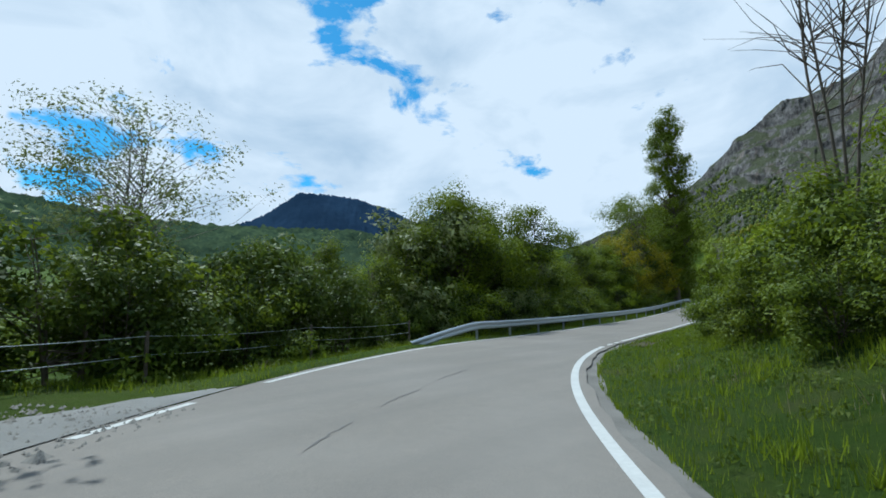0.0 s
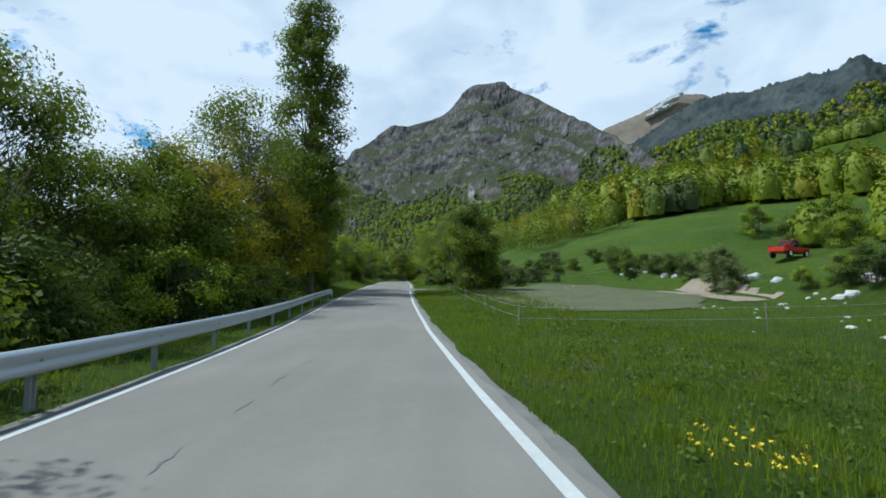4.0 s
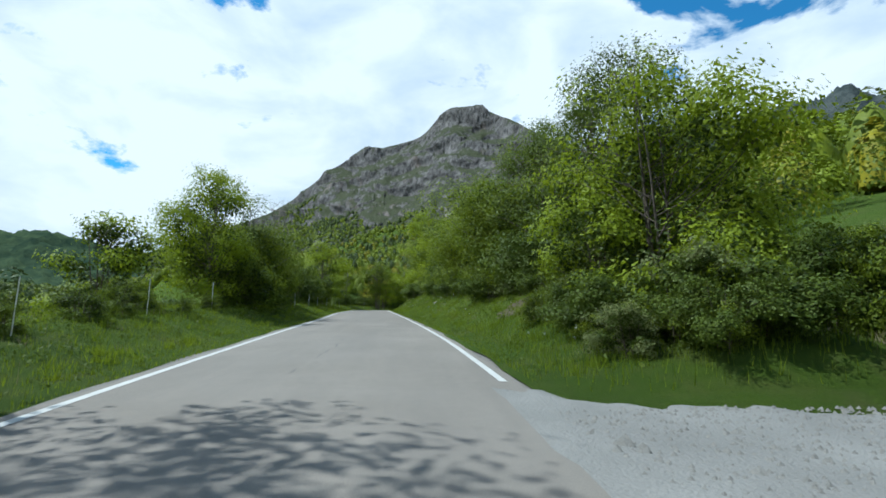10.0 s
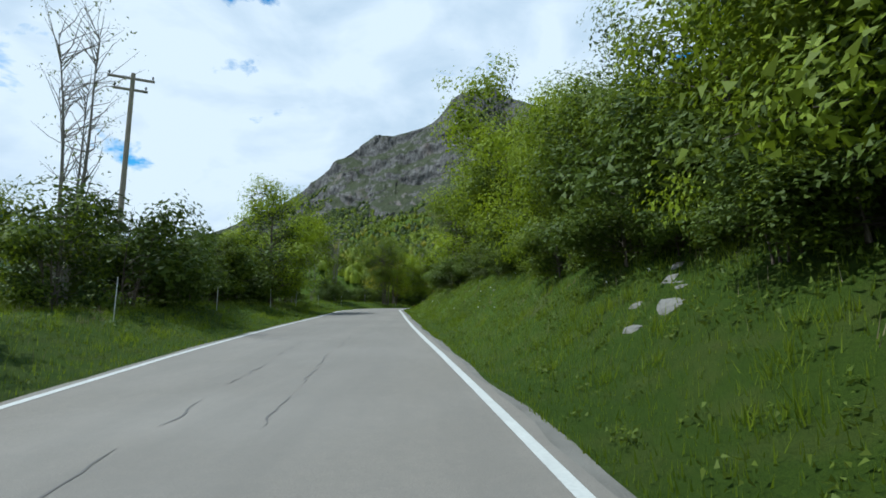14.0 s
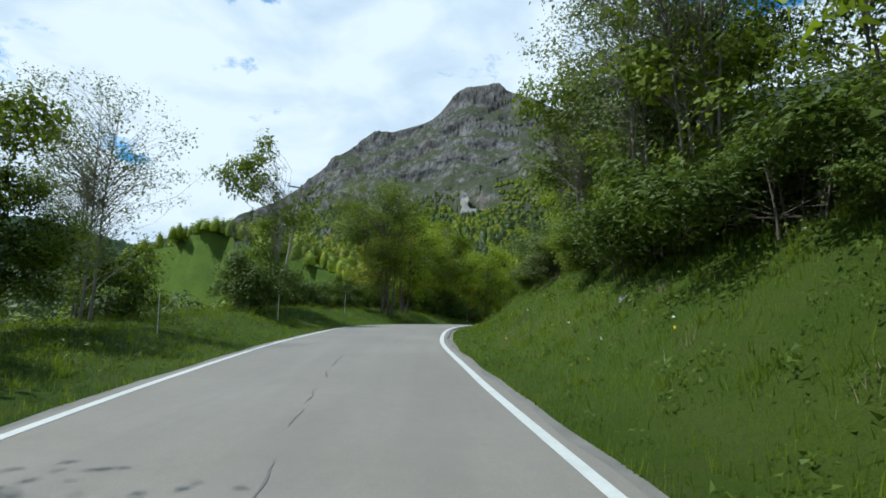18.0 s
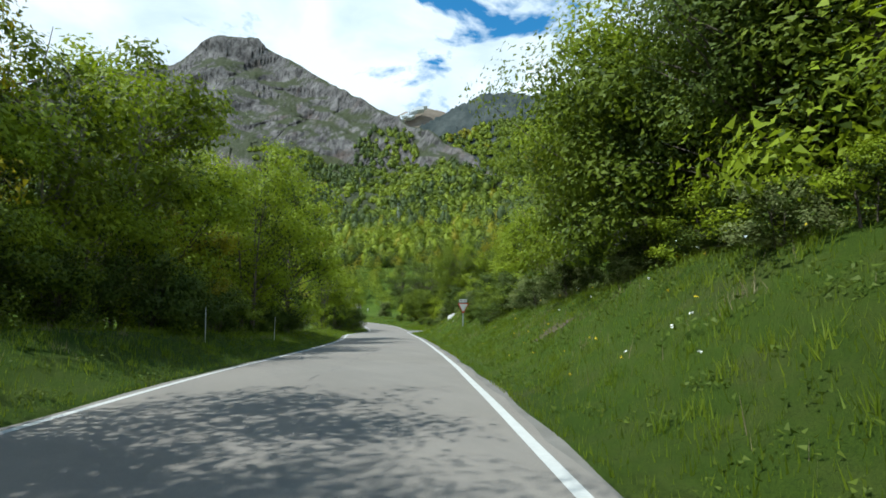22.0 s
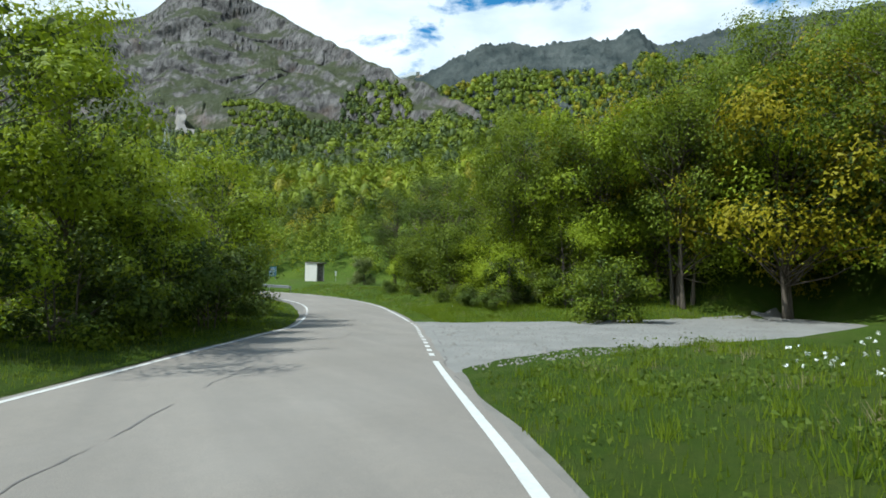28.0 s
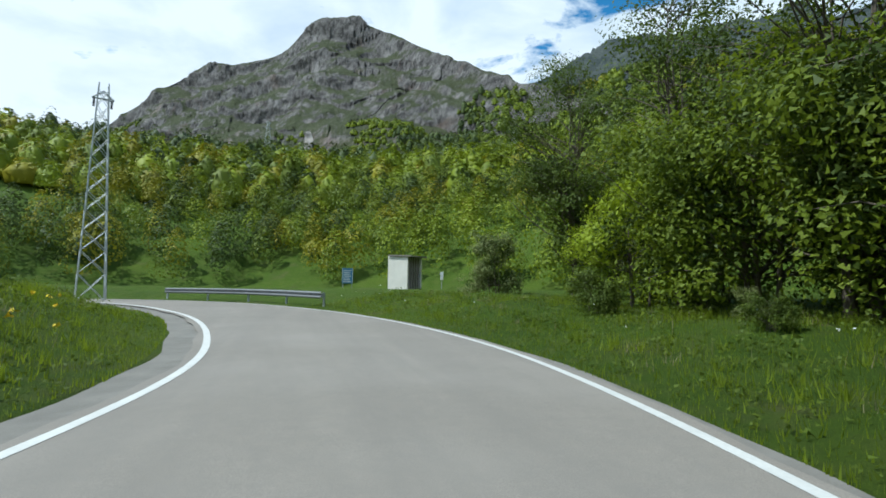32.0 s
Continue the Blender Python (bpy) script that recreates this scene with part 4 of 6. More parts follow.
def row(keys, s0, s1, d0, d1, step, h0, h1, seed, wide=1.0):
    """A loose row of trees between two points of the road."""
    rnd = random.Random(seed)
    s = s0
    while s < s1:
        plant(rnd.choice(keys), s, rnd.uniform(d0, d1), rnd.uniform(h0, h1), wide * rnd.uniform(0.85, 1.2))
        s += step * rnd.uniform(0.7, 1.3)


make_tree("broad", "tree", "leafy broad green tree on the roadside bank", "tree", "round", 9.0, 7.0, 1.8, 150, 80, 0.42, 0.122, M_LEAF_MID, M_BARK, seed=3, core=16)
make_tree("broad2", "tree", "leafy green field maple with low branches", "tree", "round", 8.0, 6.4, 1.0, 140, 80, 0.42, 0.122, M_LEAF_MID, M_BARK, stems=2, seed=4, core=16)
make_tree("bright", "tree", "bright green young-leaved tree", "tree", "round", 8.5, 6.2, 1.0, 190, 80, 0.40, 0.122, M_LEAF_BRIGHT, M_BARK, seed=5, core=7)
make_tree("bright2", "tree", "fresh light green tree with several stems", "tree", "vase", 9.5, 6.4, 1.5, 130, 80, 0.42, 0.13, M_LEAF_BRIGHT, M_BARK, stems=3, seed=6, trunk_r=0.12, core=5)
make_tree("poplar", "poplar_tree", "tall slender columnar poplar in leaf", "tree", "column", 21.0, 4.2, 1.5, 560, 60, 0.42, 0.17, M_LEAF_MID, M_BARK, stems=2, lean=0.02, seed=7, trunk_r=0.3, lumps=0.3)
make_tree("bush", "bush", "dense green roadside bush", "bush", "bush", 3.4, 4.0, 0.15, 90, 50, 0.30, 0.105, M_LEAF_MID, M_BARK, stems=4, seed=8, trunk_r=0.06, core=14)
make_tree("bush2", "bush", "bright green hawthorn bush", "bush", "bush", 3.6, 3.6, 0.15, 84, 50, 0.30, 0.105, M_LEAF_BRIGHT, M_BARK, stems=4, seed=9, trunk_r=0.06, core=12)
make_tree("thicket", "bramble_thicket", "bramble thicket with shade put into its dark leaves", "bush", "bush", 3.0, 4.4, 0.1, 95, 50, 0.30, 0.105, M_LEAF_DARK, M_BARK, stems=5, seed=10, trunk_r=0.05, core=14)
make_tree("young", "tree", "young aspen with upright shoots and sparse leaves", "tree", "vase", 9.0, 5.0, 1.6, 120, 31, 0.34, 0.172, M_LEAF_MID, M_PALEBARK, stems=4, lean=0.12, seed=11, trunk_r=0.10, twig=0.9)
make_tree("sparse", "tree", "thin tree just coming into leaf", "tree", "vase", 9.0, 5.2, 2.2, 230, 24, 0.30, 0.085, M_LEAF_GREY, M_PALEBARK, stems=2, lean=0.08, seed=12, trunk_r=0.065, twig=1.0)
make_tree("bare", "tree", "bare tree with grey forking branches", "tree", "vase", 10.0, 4.6, 2.0, 110, 3, 0.30, 0.09, M_LEAF_GREY, M_PALEBARK, stems=2, lean=0.12, seed=13, trunk_r=0.12, twig=1.0)
make_tree("yellow", "tree", "yellow-green spring oak in fresh leaf", "tree", "round", 8.5, 6.6, 1.0, 140, 78, 0.42, 0.122, M_LEAF_YELLOW, M_BARK, stems=2, seed=14, core=12)
make_tree("silver", "willow_bush", "silvery green willow bush", "bush", "bush", 5.0, 5.0, 0.4, 110, 57, 0.36, 0.140, M_LEAF_GREY, M_BARK, stems=5, seed=15, trunk_r=0.07, droop=0.3, core=10)
make_tree("tall", "tree", "tall dark-stemmed tree over the road", "tree", "vase", 14.0, 8.0, 2.0, 210, 90, 0.50, 0.12, M_LEAF_DARK, M_BARK, stems=4, lean=0.10, seed=16, trunk_r=0.22, twig=0.8, core=9)
make_tree("ivy", "tree", "narrow ivy-clad tree beside the fence", "tree", "column", 7.6, 3.6, 0.2, 230, 100, 0.34, 0.11, M_LEAF_MID, M_BARK, stems=2, seed=17, trunk_r=0.18, lumps=0.4, core=14)
make_tree("deadwood", "tree", "dead grey tree with broken bare limbs", "tree", "vase", 11.0, 5.0, 2.0, 90, 0, 0.3, 0.2, M_LEAF_GREY, M_BARK, stems=4, lean=0.2, seed=18, trunk_r=0.075, twig=1.0)

make_tree("hedge", "tree", "dense dark green roadside maple full of small leaves", "tree", "bush", 7.4, 6.4, 0.5, 170, 120, 0.46, 0.105, M_LEAF_MID, M_BARK, stems=3, seed=31, trunk_r=0.12, core=22)
make_tree("hedge2", "tree", "bright green hazel leaning over the bank", "tree", "bush", 7.4, 6.0, 0.6, 160, 120, 0.46, 0.105, M_LEAF_BRIGHT, M_BARK, stems=4, seed=32, trunk_r=0.09, core=8)
make_tree("maple", "tree", "large spreading tree with several dark stems", "tree", "vase", 13.0, 9.0, 1.4, 300, 80, 0.52, 0.13, M_LEAF_MID, M_BARK, stems=4, lean=0.10, seed=33, trunk_r=0.20, core=5)
make_tree("airy", "tree", "tall airy tree with many stems and young leaves", "tree", "vase", 14.0, 8.0, 2.4, 240, 30, 0.50, 0.165, M_LEAF_MID, M_BARK, stems=5, lean=0.12, seed=36, trunk_r=0.13, lumps=0.45, twig=0.9)
make_tree("shoots", "tree", "upright young poplars with drooping leaf clusters", "tree", "vase", 8.4, 5.2, 0.8, 150, 85, 0.36, 0.10, M_LEAF_MID, M_BARK, stems=6, lean=0.14, seed=34, trunk_r=0.09, lumps=0.45, twig=0.8, core=12)

# left of the road, behind the guardrail
plant("sparse", 13.5, -12.5, 9.5, 1.15)
plant("silver", 9, -17, 4.0)
plant("bright2", 4.0, -8.3, 11.0)
row(("thicket", "hedge", "bush"), -8, 16, -9.6, -7.8, 1.5, 2.6, 4.0, 133)
row(("thicket", "bush"), 10, 30, -8.0, -6.6, 2.4, 2.2, 3.2, 21)
row(("broad2", "bright", "broad"), 13, 24, -12, -9.5, 3.5, 4.2, 5.2, 22)
row(("broad2", "bush"), 18, 26, -9.0, -7.6, 2.6, 3.6, 4.8, 123)
row(("shoots", "shoots", "broad2"), 26, 36.5, -8.8, -7.4, 2.4, 8.0, 9.8, 23)
row(("thicket", "bush"), 30, 62, -7.6, -6.4, 2.2, 2.2, 3.2, 24)
row(("bush", "broad2"), 37, 46, -9.4, -8.0, 2.2, 4.0, 5.4, 125)
row(("silver", "shoots", "broad2"), 46, 57, -10.0, -7.4, 2.6, 6.4, 8.4, 25)
row(("bush", "silver", "bush2"), 22, 66, -6.6, -5.2, 1.5, 2.0, 3.2, 131)
row(("silver", "bright", "broad2", "bright2"), 24, 46, -10.5, -8.6, 2.6, 5.5, 7.5, 132)
plant("yellow", 57, -7.0, 8.5)
plant("yellow", 63, -6.6, 9.5)
plant("bright", 53, -7.4, 6.4)
plant("poplar", 0, 0, 27.0, xy=(-22.5, 72.4))
plant("airy", 66, -7.8, 13.5)
plant("airy", 74, -9.4, 15.0)
plant("airy", 78, -7.6, 14.0)
plant("bright2", 82, -7.4, 13.0, 0.8)
plant("airy", 88.0, -7.2, 12.0, 1.2)
plant("airy", 85, -7.4, 14.0)
plant("hedge", 84, -8.0, 8.5)
plant("hedge", 87.6, -7.6, 7.0)
row(("thicket", "bush"), 63, 76, -8.0, -7.0, 2.2, 2.6, 3.6, 26)
row(("thicket", "bush"), 77, 90, -6.8, -6.0, 2.2, 2.6, 3.8, 36)
row(("broad", "broad2"), 64, 86, -11, -9, 8.0, 7, 9, 27)
# left bank towards the bend
plant("sparse", 88, -7.5, 7.0)
plant("bush", 93, -8.0, 2.6)
plant("bush2", 103, -8.5, 3.4)
plant("bright", 109.5, -7.2, 6.6, 0.9)
plant("bush", 113, -7.0, 3.6)
plant("broad2", 117, -8.0, 4.8)
plant("young", 122, -8.2, 5.2)
for ts, th in ((112.0, 5.4), (114.8, 6.6), (119.0, 6.8), (125.5, 5.6)):
    plant("hedge", ts, -7.6, th, 0.9)
plant("bush", 128, -8.2, 3.4)
plant("bare", 136.5, -9.0, 10.6)
plant("bare", 137.6, -9.8, 9.0)
plant("bush", 134, -7.6, 3.2)
row(("thicket", "broad2", "thicket"), 138, 166, -10, -7.4, 3.6, 3.2, 5.0, 28)
row(("broad2", "silver"), 140, 170, -16, -12, 5.0, 4.5, 6.0, 29)
plant("bright", 155.0, -6.7, 8.4, 1.1)
plant("young", 165.5, -9.0, 7.0)
plant("sparse", 169, -8.0, 7.4)
plant("sparse", 171, -10.0, 6.4)
plant("bush", 172, -9.5, 3.0)
plant("thicket", 177, -7.0, 2.8)
plant("young", 179.5, -7.4, 9.0, 0.9)
plant("bare", 184, -13.0, 6.4, 1.3)
row(("thicket", "bush"), 180, 206, -9.4, -7.8, 2.3, 1.8, 2.6, 30)
plant("maple", 0, 0, 9.6, 0.95, xy=(-24.0, 187.5))
plant("bright2", 0, 0, 9.0, xy=(-22.6, 191.0))
plant("bright2", 203.5, 8.8, 10.0)
plant("yellow", 200, -11.0, 9.0)
plant("young", 203.5, -9.0, 8.6)
plant("hedge2", 207, -9.5, 6.5)
plant("bright", 201, -8.6, 5.0)
plant("yellow", 212, -9.4, 6.0)
plant("bright2", 204, -10.5, 11.0)
plant("young", 208, -9.5, 11.5)
plant("bright2", 211, -9.6, 10.5)
plant("bright2", 216, -10.0, 9.4)
plant("hedge2", 219.5, -10.0, 7.0)
plant("bright", 224.0, -6.6, 10.6, 0.85)
plant("bright2", 218.0, -7.6, 11.0, 0.8)
plant("broad2", 227, -8.4, 6.0)
row(("thicket", "bush"), 206, 231, -8.0, -6.6, 2.6, 1.8, 3.0, 31)
plant("bush", 229, -9.0, 3.4)
plant("bush2", 240, -9.5, 3.0)
row(("bush", "bush2"), 226, 246, -16, -11, 4.5, 2.6, 4.0, 32)
plant("bright2", 253.5, -7.8, 8.6)
plant("bush2", 253, -6.6, 3.2)
plant("bush", 255.5, -6.2, 3.0)
plant("bright", 257.5, -7.6, 9.2, 0.75)
plant("silver", 262, -9.4, 6.2)
plant("hedge2", 260, -7.8, 6.8)
plant("thicket", 258.5, -5.6, 3.0)
plant("thicket", 262, -5.4, 3.2)
plant("thicket", 266, -5.8, 2.8)
plant("bright2", 267.5, -7.0, 8.4)
plant("hedge", 272.5, -8.2, 6.8)
plant("sparse", 276, -8.6, 6.0)
plant("young", 273, -10.5, 5.0)
# right of the road: the inside of the first bend
row(("bush", "bush2", "thicket"), -2, 24, 6.8, 9.0, 2.0, 2.2, 3.4, 41)
row(("thicket", "bush"), 1, 23, 5.4, 6.4, 1.6, 0.9, 1.5, 72)
plant("deadwood", 0, 0, 12.5, xy=(-1.2, 14.5))
plant("broad", 13, 12.5, 8.5)
plant("broad2", 20, 13.0, 8.0)
plant("hedge2", 32.8, 9.8, 7.8, 0.62)
plant("sparse", 30, 10.5, 7.0)
plant("bush", 31.8, 7.8, 2.0)
plant("bush2", 29.4, 8.2, 2.2)
plant("thicket", 34, 9.0, 1.6)
plant("bush2", 25.5, 8.8, 3.0)
plant("bush", 30.5, 9.2, 2.6)
plant("ivy", 79, 9.2, 8.6, 1.0)
plant("bush", 81.5, 9.5, 2.4)
plant("thicket", 79.5, 10.5, 2.2)
row(("thicket", "bush", "silver", "thicket"), 88, 97, 9.6, 21.0, 0.42, 1.0, 1.9, 69)
row(("thicket", "bush"), 86.6, 92, 9.4, 11.5, 0.8, 0.7, 1.2, 70)
row(("thicket", "bush", "silver"), 92.8, 99, 5.6, 7.2, 0.5, 0.8, 1.4, 88, 1.2)
row(("thicket", "bush", "silver", "bush2"), 93, 100, 7.2, 13.0, 0.4, 1.0, 2.0, 89, 1.2)
plant("silver", 66, 25, 2.6)
row(("bush", "thicket", "bush2"), 46, 62, 24.5, 27.0, 2.2, 1.3, 2.2, 61)
row(("bush", "thicket", "silver"), 68, 96, 25.5, 29.0, 2.0, 1.5, 2.6, 62)
row(("bush2", "bush"), 50, 90, 38.0, 46.0, 5.0, 2.4, 3.8, 63)
row(("bright", "bush2"), 56, 92, 50.0, 60.0, 6.0, 3.6, 6.0, 64)
row(("thicket", "bush"), 93, 101, 9.5, 13.0, 1.8, 1.4, 2.2, 65)
row(("thicket", "bush", "bush2"), 92.5, 104, 6.6, 9.0, 1.1, 0.9, 1.7, 67)
row(("thicket", "silver", "bush"), 92.0, 104, 9.0, 24.0, 0.7, 1.0, 2.0, 68)
# right bank from the farm track to the bend
plant("hedge2", 96.5, 8.2, 7.2)
plant("bush2", 97, 6.6, 3.0)
# dark-leaved trees here paint the deep shade under the hedge
plant("tall", 100.2, 8.8, 8.2, 1.2)
plant("tall", 103.4, 9.2, 8.8, 1.1)
row(("thicket",), 98.5, 107, 8.2, 9.0, 1.5, 2.4, 3.6, 77, 0.85)
plant("tall", 106.5, 10.0, 8.8)
plant("tall", 112, 10.5, 9.4)
row(("hedge",), 106.5, 124, 8.4, 9.8, 2.8, 6.8, 9.0, 42)
row(("bush", "thicket"), 99, 122, 8.0, 8.8, 2.3, 2.4, 3.4, 43, 0.85)
row(("hedge2", "hedge2", "hedge"), 124, 142, 7.8, 9.8, 3.2, 6.4, 8.6, 44)
row(("bush2", "bush", "thicket"), 122, 150, 7.0, 8.4, 2.8, 2.0, 3.2, 45)
plant("bright2", 142.5, 7.6, 10.0)
row(("hedge", "hedge2", "bright2"), 145, 165, 8.6, 11.0, 3.4, 7.0, 9.5, 46)
plant("tall", 167, 9.5, 11.0)
row(("sparse", "bright2", "young", "young"), 164, 190, 7.6, 11.0, 2.0, 6.5, 9.5, 47)
row(("thicket", "bush"), 150, 196, 7.4, 9.0, 3.0, 1.8, 2.8, 48)
row(("hedge2", "bright2", "hedge"), 190, 206, 8.0, 10.5, 3.2, 7.5, 9.5, 49)
plant("tall", 198, 8.6, 11.0)
plant("bright2", 211, 9.0, 7.5)
plant("sparse", 214, 9.2, 7.0)
plant("sparse", 208.5, 7.4, 6.0)
row(("bush", "thicket", "bush2"), 216, 238, 7.6, 10.5, 1.8, 1.8, 3.0, 50)
plant("bright", 232, 12.0, 7.5)
row(("broad2", "bright", "sparse"), 214, 246, 13.0, 19.0, 4.0, 6.0, 8.5, 51)
row(("thicket", "bush", "silver"), 108, 150, 6.2, 7.4, 1.3, 0.9, 1.8, 81, 1.2)
row(("thicket", "bush", "silver", "thicket"), 150, 192, 6.0, 7.6, 1.0, 0.9, 2.0, 82, 1.3)
row(("thicket", "silver", "bush2"), 194, 217, 6.6, 8.2, 1.1, 0.9, 1.8, 83, 1.3)
row(("bush", "thicket", "silver"), 216.5, 224, 5.9, 7.6, 0.7, 0.8, 1.5, 87, 1.3)
row(("bush", "thicket", "silver", "bush2"), 223, 243, 6.3, 8.4, 0.75, 0.9, 1.7, 86)
row(("thicket", "bush"), 92, 128, -6.8, -5.9, 2.4, 0.6, 1.1, 84)
row(("thicket", "silver", "bush"), 272, 292, 6.6, 9.0, 1.5, 0.6, 1.6, 85)
# the wood's edge behind the gravel lane
row(("silver", "bush", "bush2"), 268, 300, 13.0, 17.0, 3.0, 2.4, 4.2, 52)
plant("hedge", 283, 10.0, 8.6)
plant("tall", 285.5, 11.2, 11.0, 1.1)
plant("tall", 289.5, 12.0, 11.5, 1.1)
plant("maple", 281, 13.5, 11.0)
plant("tall", 294, 13.0, 11.0)
plant("hedge2", 279, 11.5, 7.0)
plant("hedge", 286.5, 10.4, 7.4)
row(("bright2", "broad", "maple"), 275, 291, 18.0, 25.0, 3.6, 8.5, 11.5, 71)
plant("maple", 275, 16.5, 12.5)
plant("maple", 274, 22, 13.5)
plant("bright2", 273.5, 28, 13.0)
plant("maple", 279, 18.5, 11.5)
row(("silver", "bush2", "hedge2"), 273.5, 280, 9.0, 13.0, 2.0, 2.6, 4.4, 73)
row(("hedge2", "hedge"), 274, 284, 13.0, 17.0, 2.8, 5.5, 8.0, 74)
for tx, ty, th, tk in ((28.5, 262.0, 13.5, "maple"), (32.0, 257.5, 15.5, "bright2"), (35.0, 253.0, 16.0, "maple"), (37.5, 248.0, 16.5, "yellow"), (39.0, 243.0, 16.0, "maple"), (41.0, 238.0, 16.0, "bright2"), (36.0, 261.0, 16.0, "yellow"), (42.0, 250.0, 17.0, "maple")):
    plant(tk, tx, ty, th, 0.85, xy=(tx, ty))
plant("maple", 262, 41, 14.5)
plant("bright2", 256, 38, 13.0)
plant("maple", 250, 33, 13.0)
row(("yellow", "maple", "bright2", "hedge2"), 264, 286, 27, 38, 1.7, 10.5, 14.0, 75)
row(("hedge", "silver", "bush2", "hedge2"), 252, 271, 29.0, 32.0, 1.8, 3.6, 6.0, 76)
plant("bush2", 289.5, 10.0, 4.2)
plant("bright", 292, 12.5, 4.5)


# ---- woods on the slopes ----
def woods(name, label, x, y, h, width, quads, size, material, seed, z=None):
    """One joined object of many far trees: each a loose dome of leaf clumps over its foot."""
    rnd = np.random.RandomState(seed)
    n = len(x)
    z = height(x, y) if z is None else z
    hh, ww = h * rnd.uniform(0.7, 1.3, n), width * rnd.uniform(0.75, 1.25, n)
    u = rnd.rand(n, quads) ** 0.8
    rad = np.interp(u, [0, 0.25, 0.6, 0.85, 1], [0.75, 1.0, 0.85, 0.5, 0.1]) * rnd.uniform(0.6, 1.0, (n, quads))
    ang = rnd.uniform(0, 2 * np.pi, (n, quads))
    c = np.stack([x[:, None] + np.cos(ang) * rad * ww[:, None] / 2, y[:, None] + np.sin(ang) * rad * ww[:, None] / 2, z[:, None] + hh[:, None] * (0.12 + 0.88 * u)], -1).reshape(-1, 3)
    nrm = np.stack([np.cos(ang) * rad, np.sin(ang) * rad, u * 1.3 - 0.2], -1).reshape(-1, 3) + rnd.normal(0, 0.22, (n * quads, 3))
    nrm /= np.linalg.norm(nrm, axis=1, keepdims=True)
    a = np.cross(nrm, rnd.normal(0, 1, nrm.shape))
    a /= np.linalg.norm(a, axis=1, keepdims=True)
    b = np.cross(nrm, a)
    sz = size * rnd.uniform(0.5, 1.3, (len(c), 1))
    v = np.stack([c - a * sz * 0.5 + b * sz * 0.5, c + a * sz * 0.75, c - a * sz * 0.5 - b * sz * 0.5], 1).reshape(-1, 3)
    f = np.arange(len(v)).reshape(-1, 3)
    if size < 0.5:
        return tagged(raw(name, v, f, material), label, "woods", kind="stuff")
    # the closed inside of each far crown
    k = np.arange(6) * np.pi / 3
    turn = rnd.uniform(0, 6.28, n)[:, None]
    rings = []
    for up, wide in ((0.06, 0.30), (0.42, 0.34), (0.72, 0.20)):
        r = ww[:, None] * wide * rnd.uniform(0.75, 1.2, (n, 6))
        rings.append(np.stack([x[:, None] + r * np.cos(k + turn), y[:, None] + r * np.sin(k + turn), z[:, None] + hh[:, None] * up + 0 * r], -1))
    dome = np.concatenate(rings + [np.stack([x, y, z + hh * 0.86], -1)[:, None]], 1)
    tri = [(a * 6 + i, a * 6 + (i + 1) % 6, a * 6 + 6 + i) for a in (0, 1) for i in range(6)] + [(a * 6 + (i + 1) % 6, a * 6 + 6 + (i + 1) % 6, a * 6 + 6 + i) for a in (0, 1) for i in range(6)] + [(12 + i, 12 + (i + 1) % 6, 18) for i in range(6)]
    f2 = (np.arange(n)[:, None, None] * 19 + np.array(tri)[None]).reshape(-1, 3) + len(v)
    ob = raw(name, np.concatenate([v, dome.reshape(-1, 3)]), np.concatenate([f, f2]), material, smooth=True)
    return tagged(ob, label, "woods", kind="stuff")


wr = np.random.RandomState(77)


def scatter(n, x0, x1, y0, y1, keep):
    x, y = wr.uniform(x0, x1, n), wr.uniform(y0, y1, n)
    s, d, z = along(x, y)
    ok = keep(x, y, s, d)
    return x[ok], y[ok]


def near_slope(x, y, s, d):
    return (d > np.interp(s, [90, 100, 110, 200, 240, 248, 268, 276, 290, 310], [36, 30, 22, 22, 26, 40, 36, 26, 25, 30])) & (d < 95) & (s > np.interp(d, [20, 60, 95], [112, 122, 112]))


x, y = scatter(5600, -16, 160, 80, 400, near_slope)
p = wr.rand(len(x)) + 0.45 * fnoise(x, y, 22.0, 2.0)
for lo, hi, nm, lb, mt in ((-2, 0.36, "hillside_trees", "young bright green trees covering the steep slope", M_WOOD_BRIGHT), (0.36, 0.66, "hillside_trees", "green broadleaf trees covering the steep slope", M_WOOD_MID),
                           (0.66, 0.90, "hillside_trees", "yellow-green oaks covering the steep slope", M_WOOD_YELLOW), (0.90, 3.0, "hillside_trees", "dark green trees between the lighter ones", M_WOOD_DARK)):
    k = (p >= lo) & (p < hi)
    ns_, nd_, _z = along(x, y)
    close = (nd_ < 42) | ((ns_ > 225) & (nd_ < 70))
    woods(nm, lb, x[k & close], y[k & close], 5.6, 4.3, 380, 0.25, mt, 5)
    woods(nm, lb, x[k & ~close], y[k & ~close], 7.8, 6.0, 190, 0.55, mt, 15)


def mid_slope(x, y, s, d):
    return (np.abs(d) > 60) & (y > 250) & ~((d < 120) & (d > 0) & (y < 330)) & ~((x > 18) & (x < 86) & (y > 830) & (y < 925))


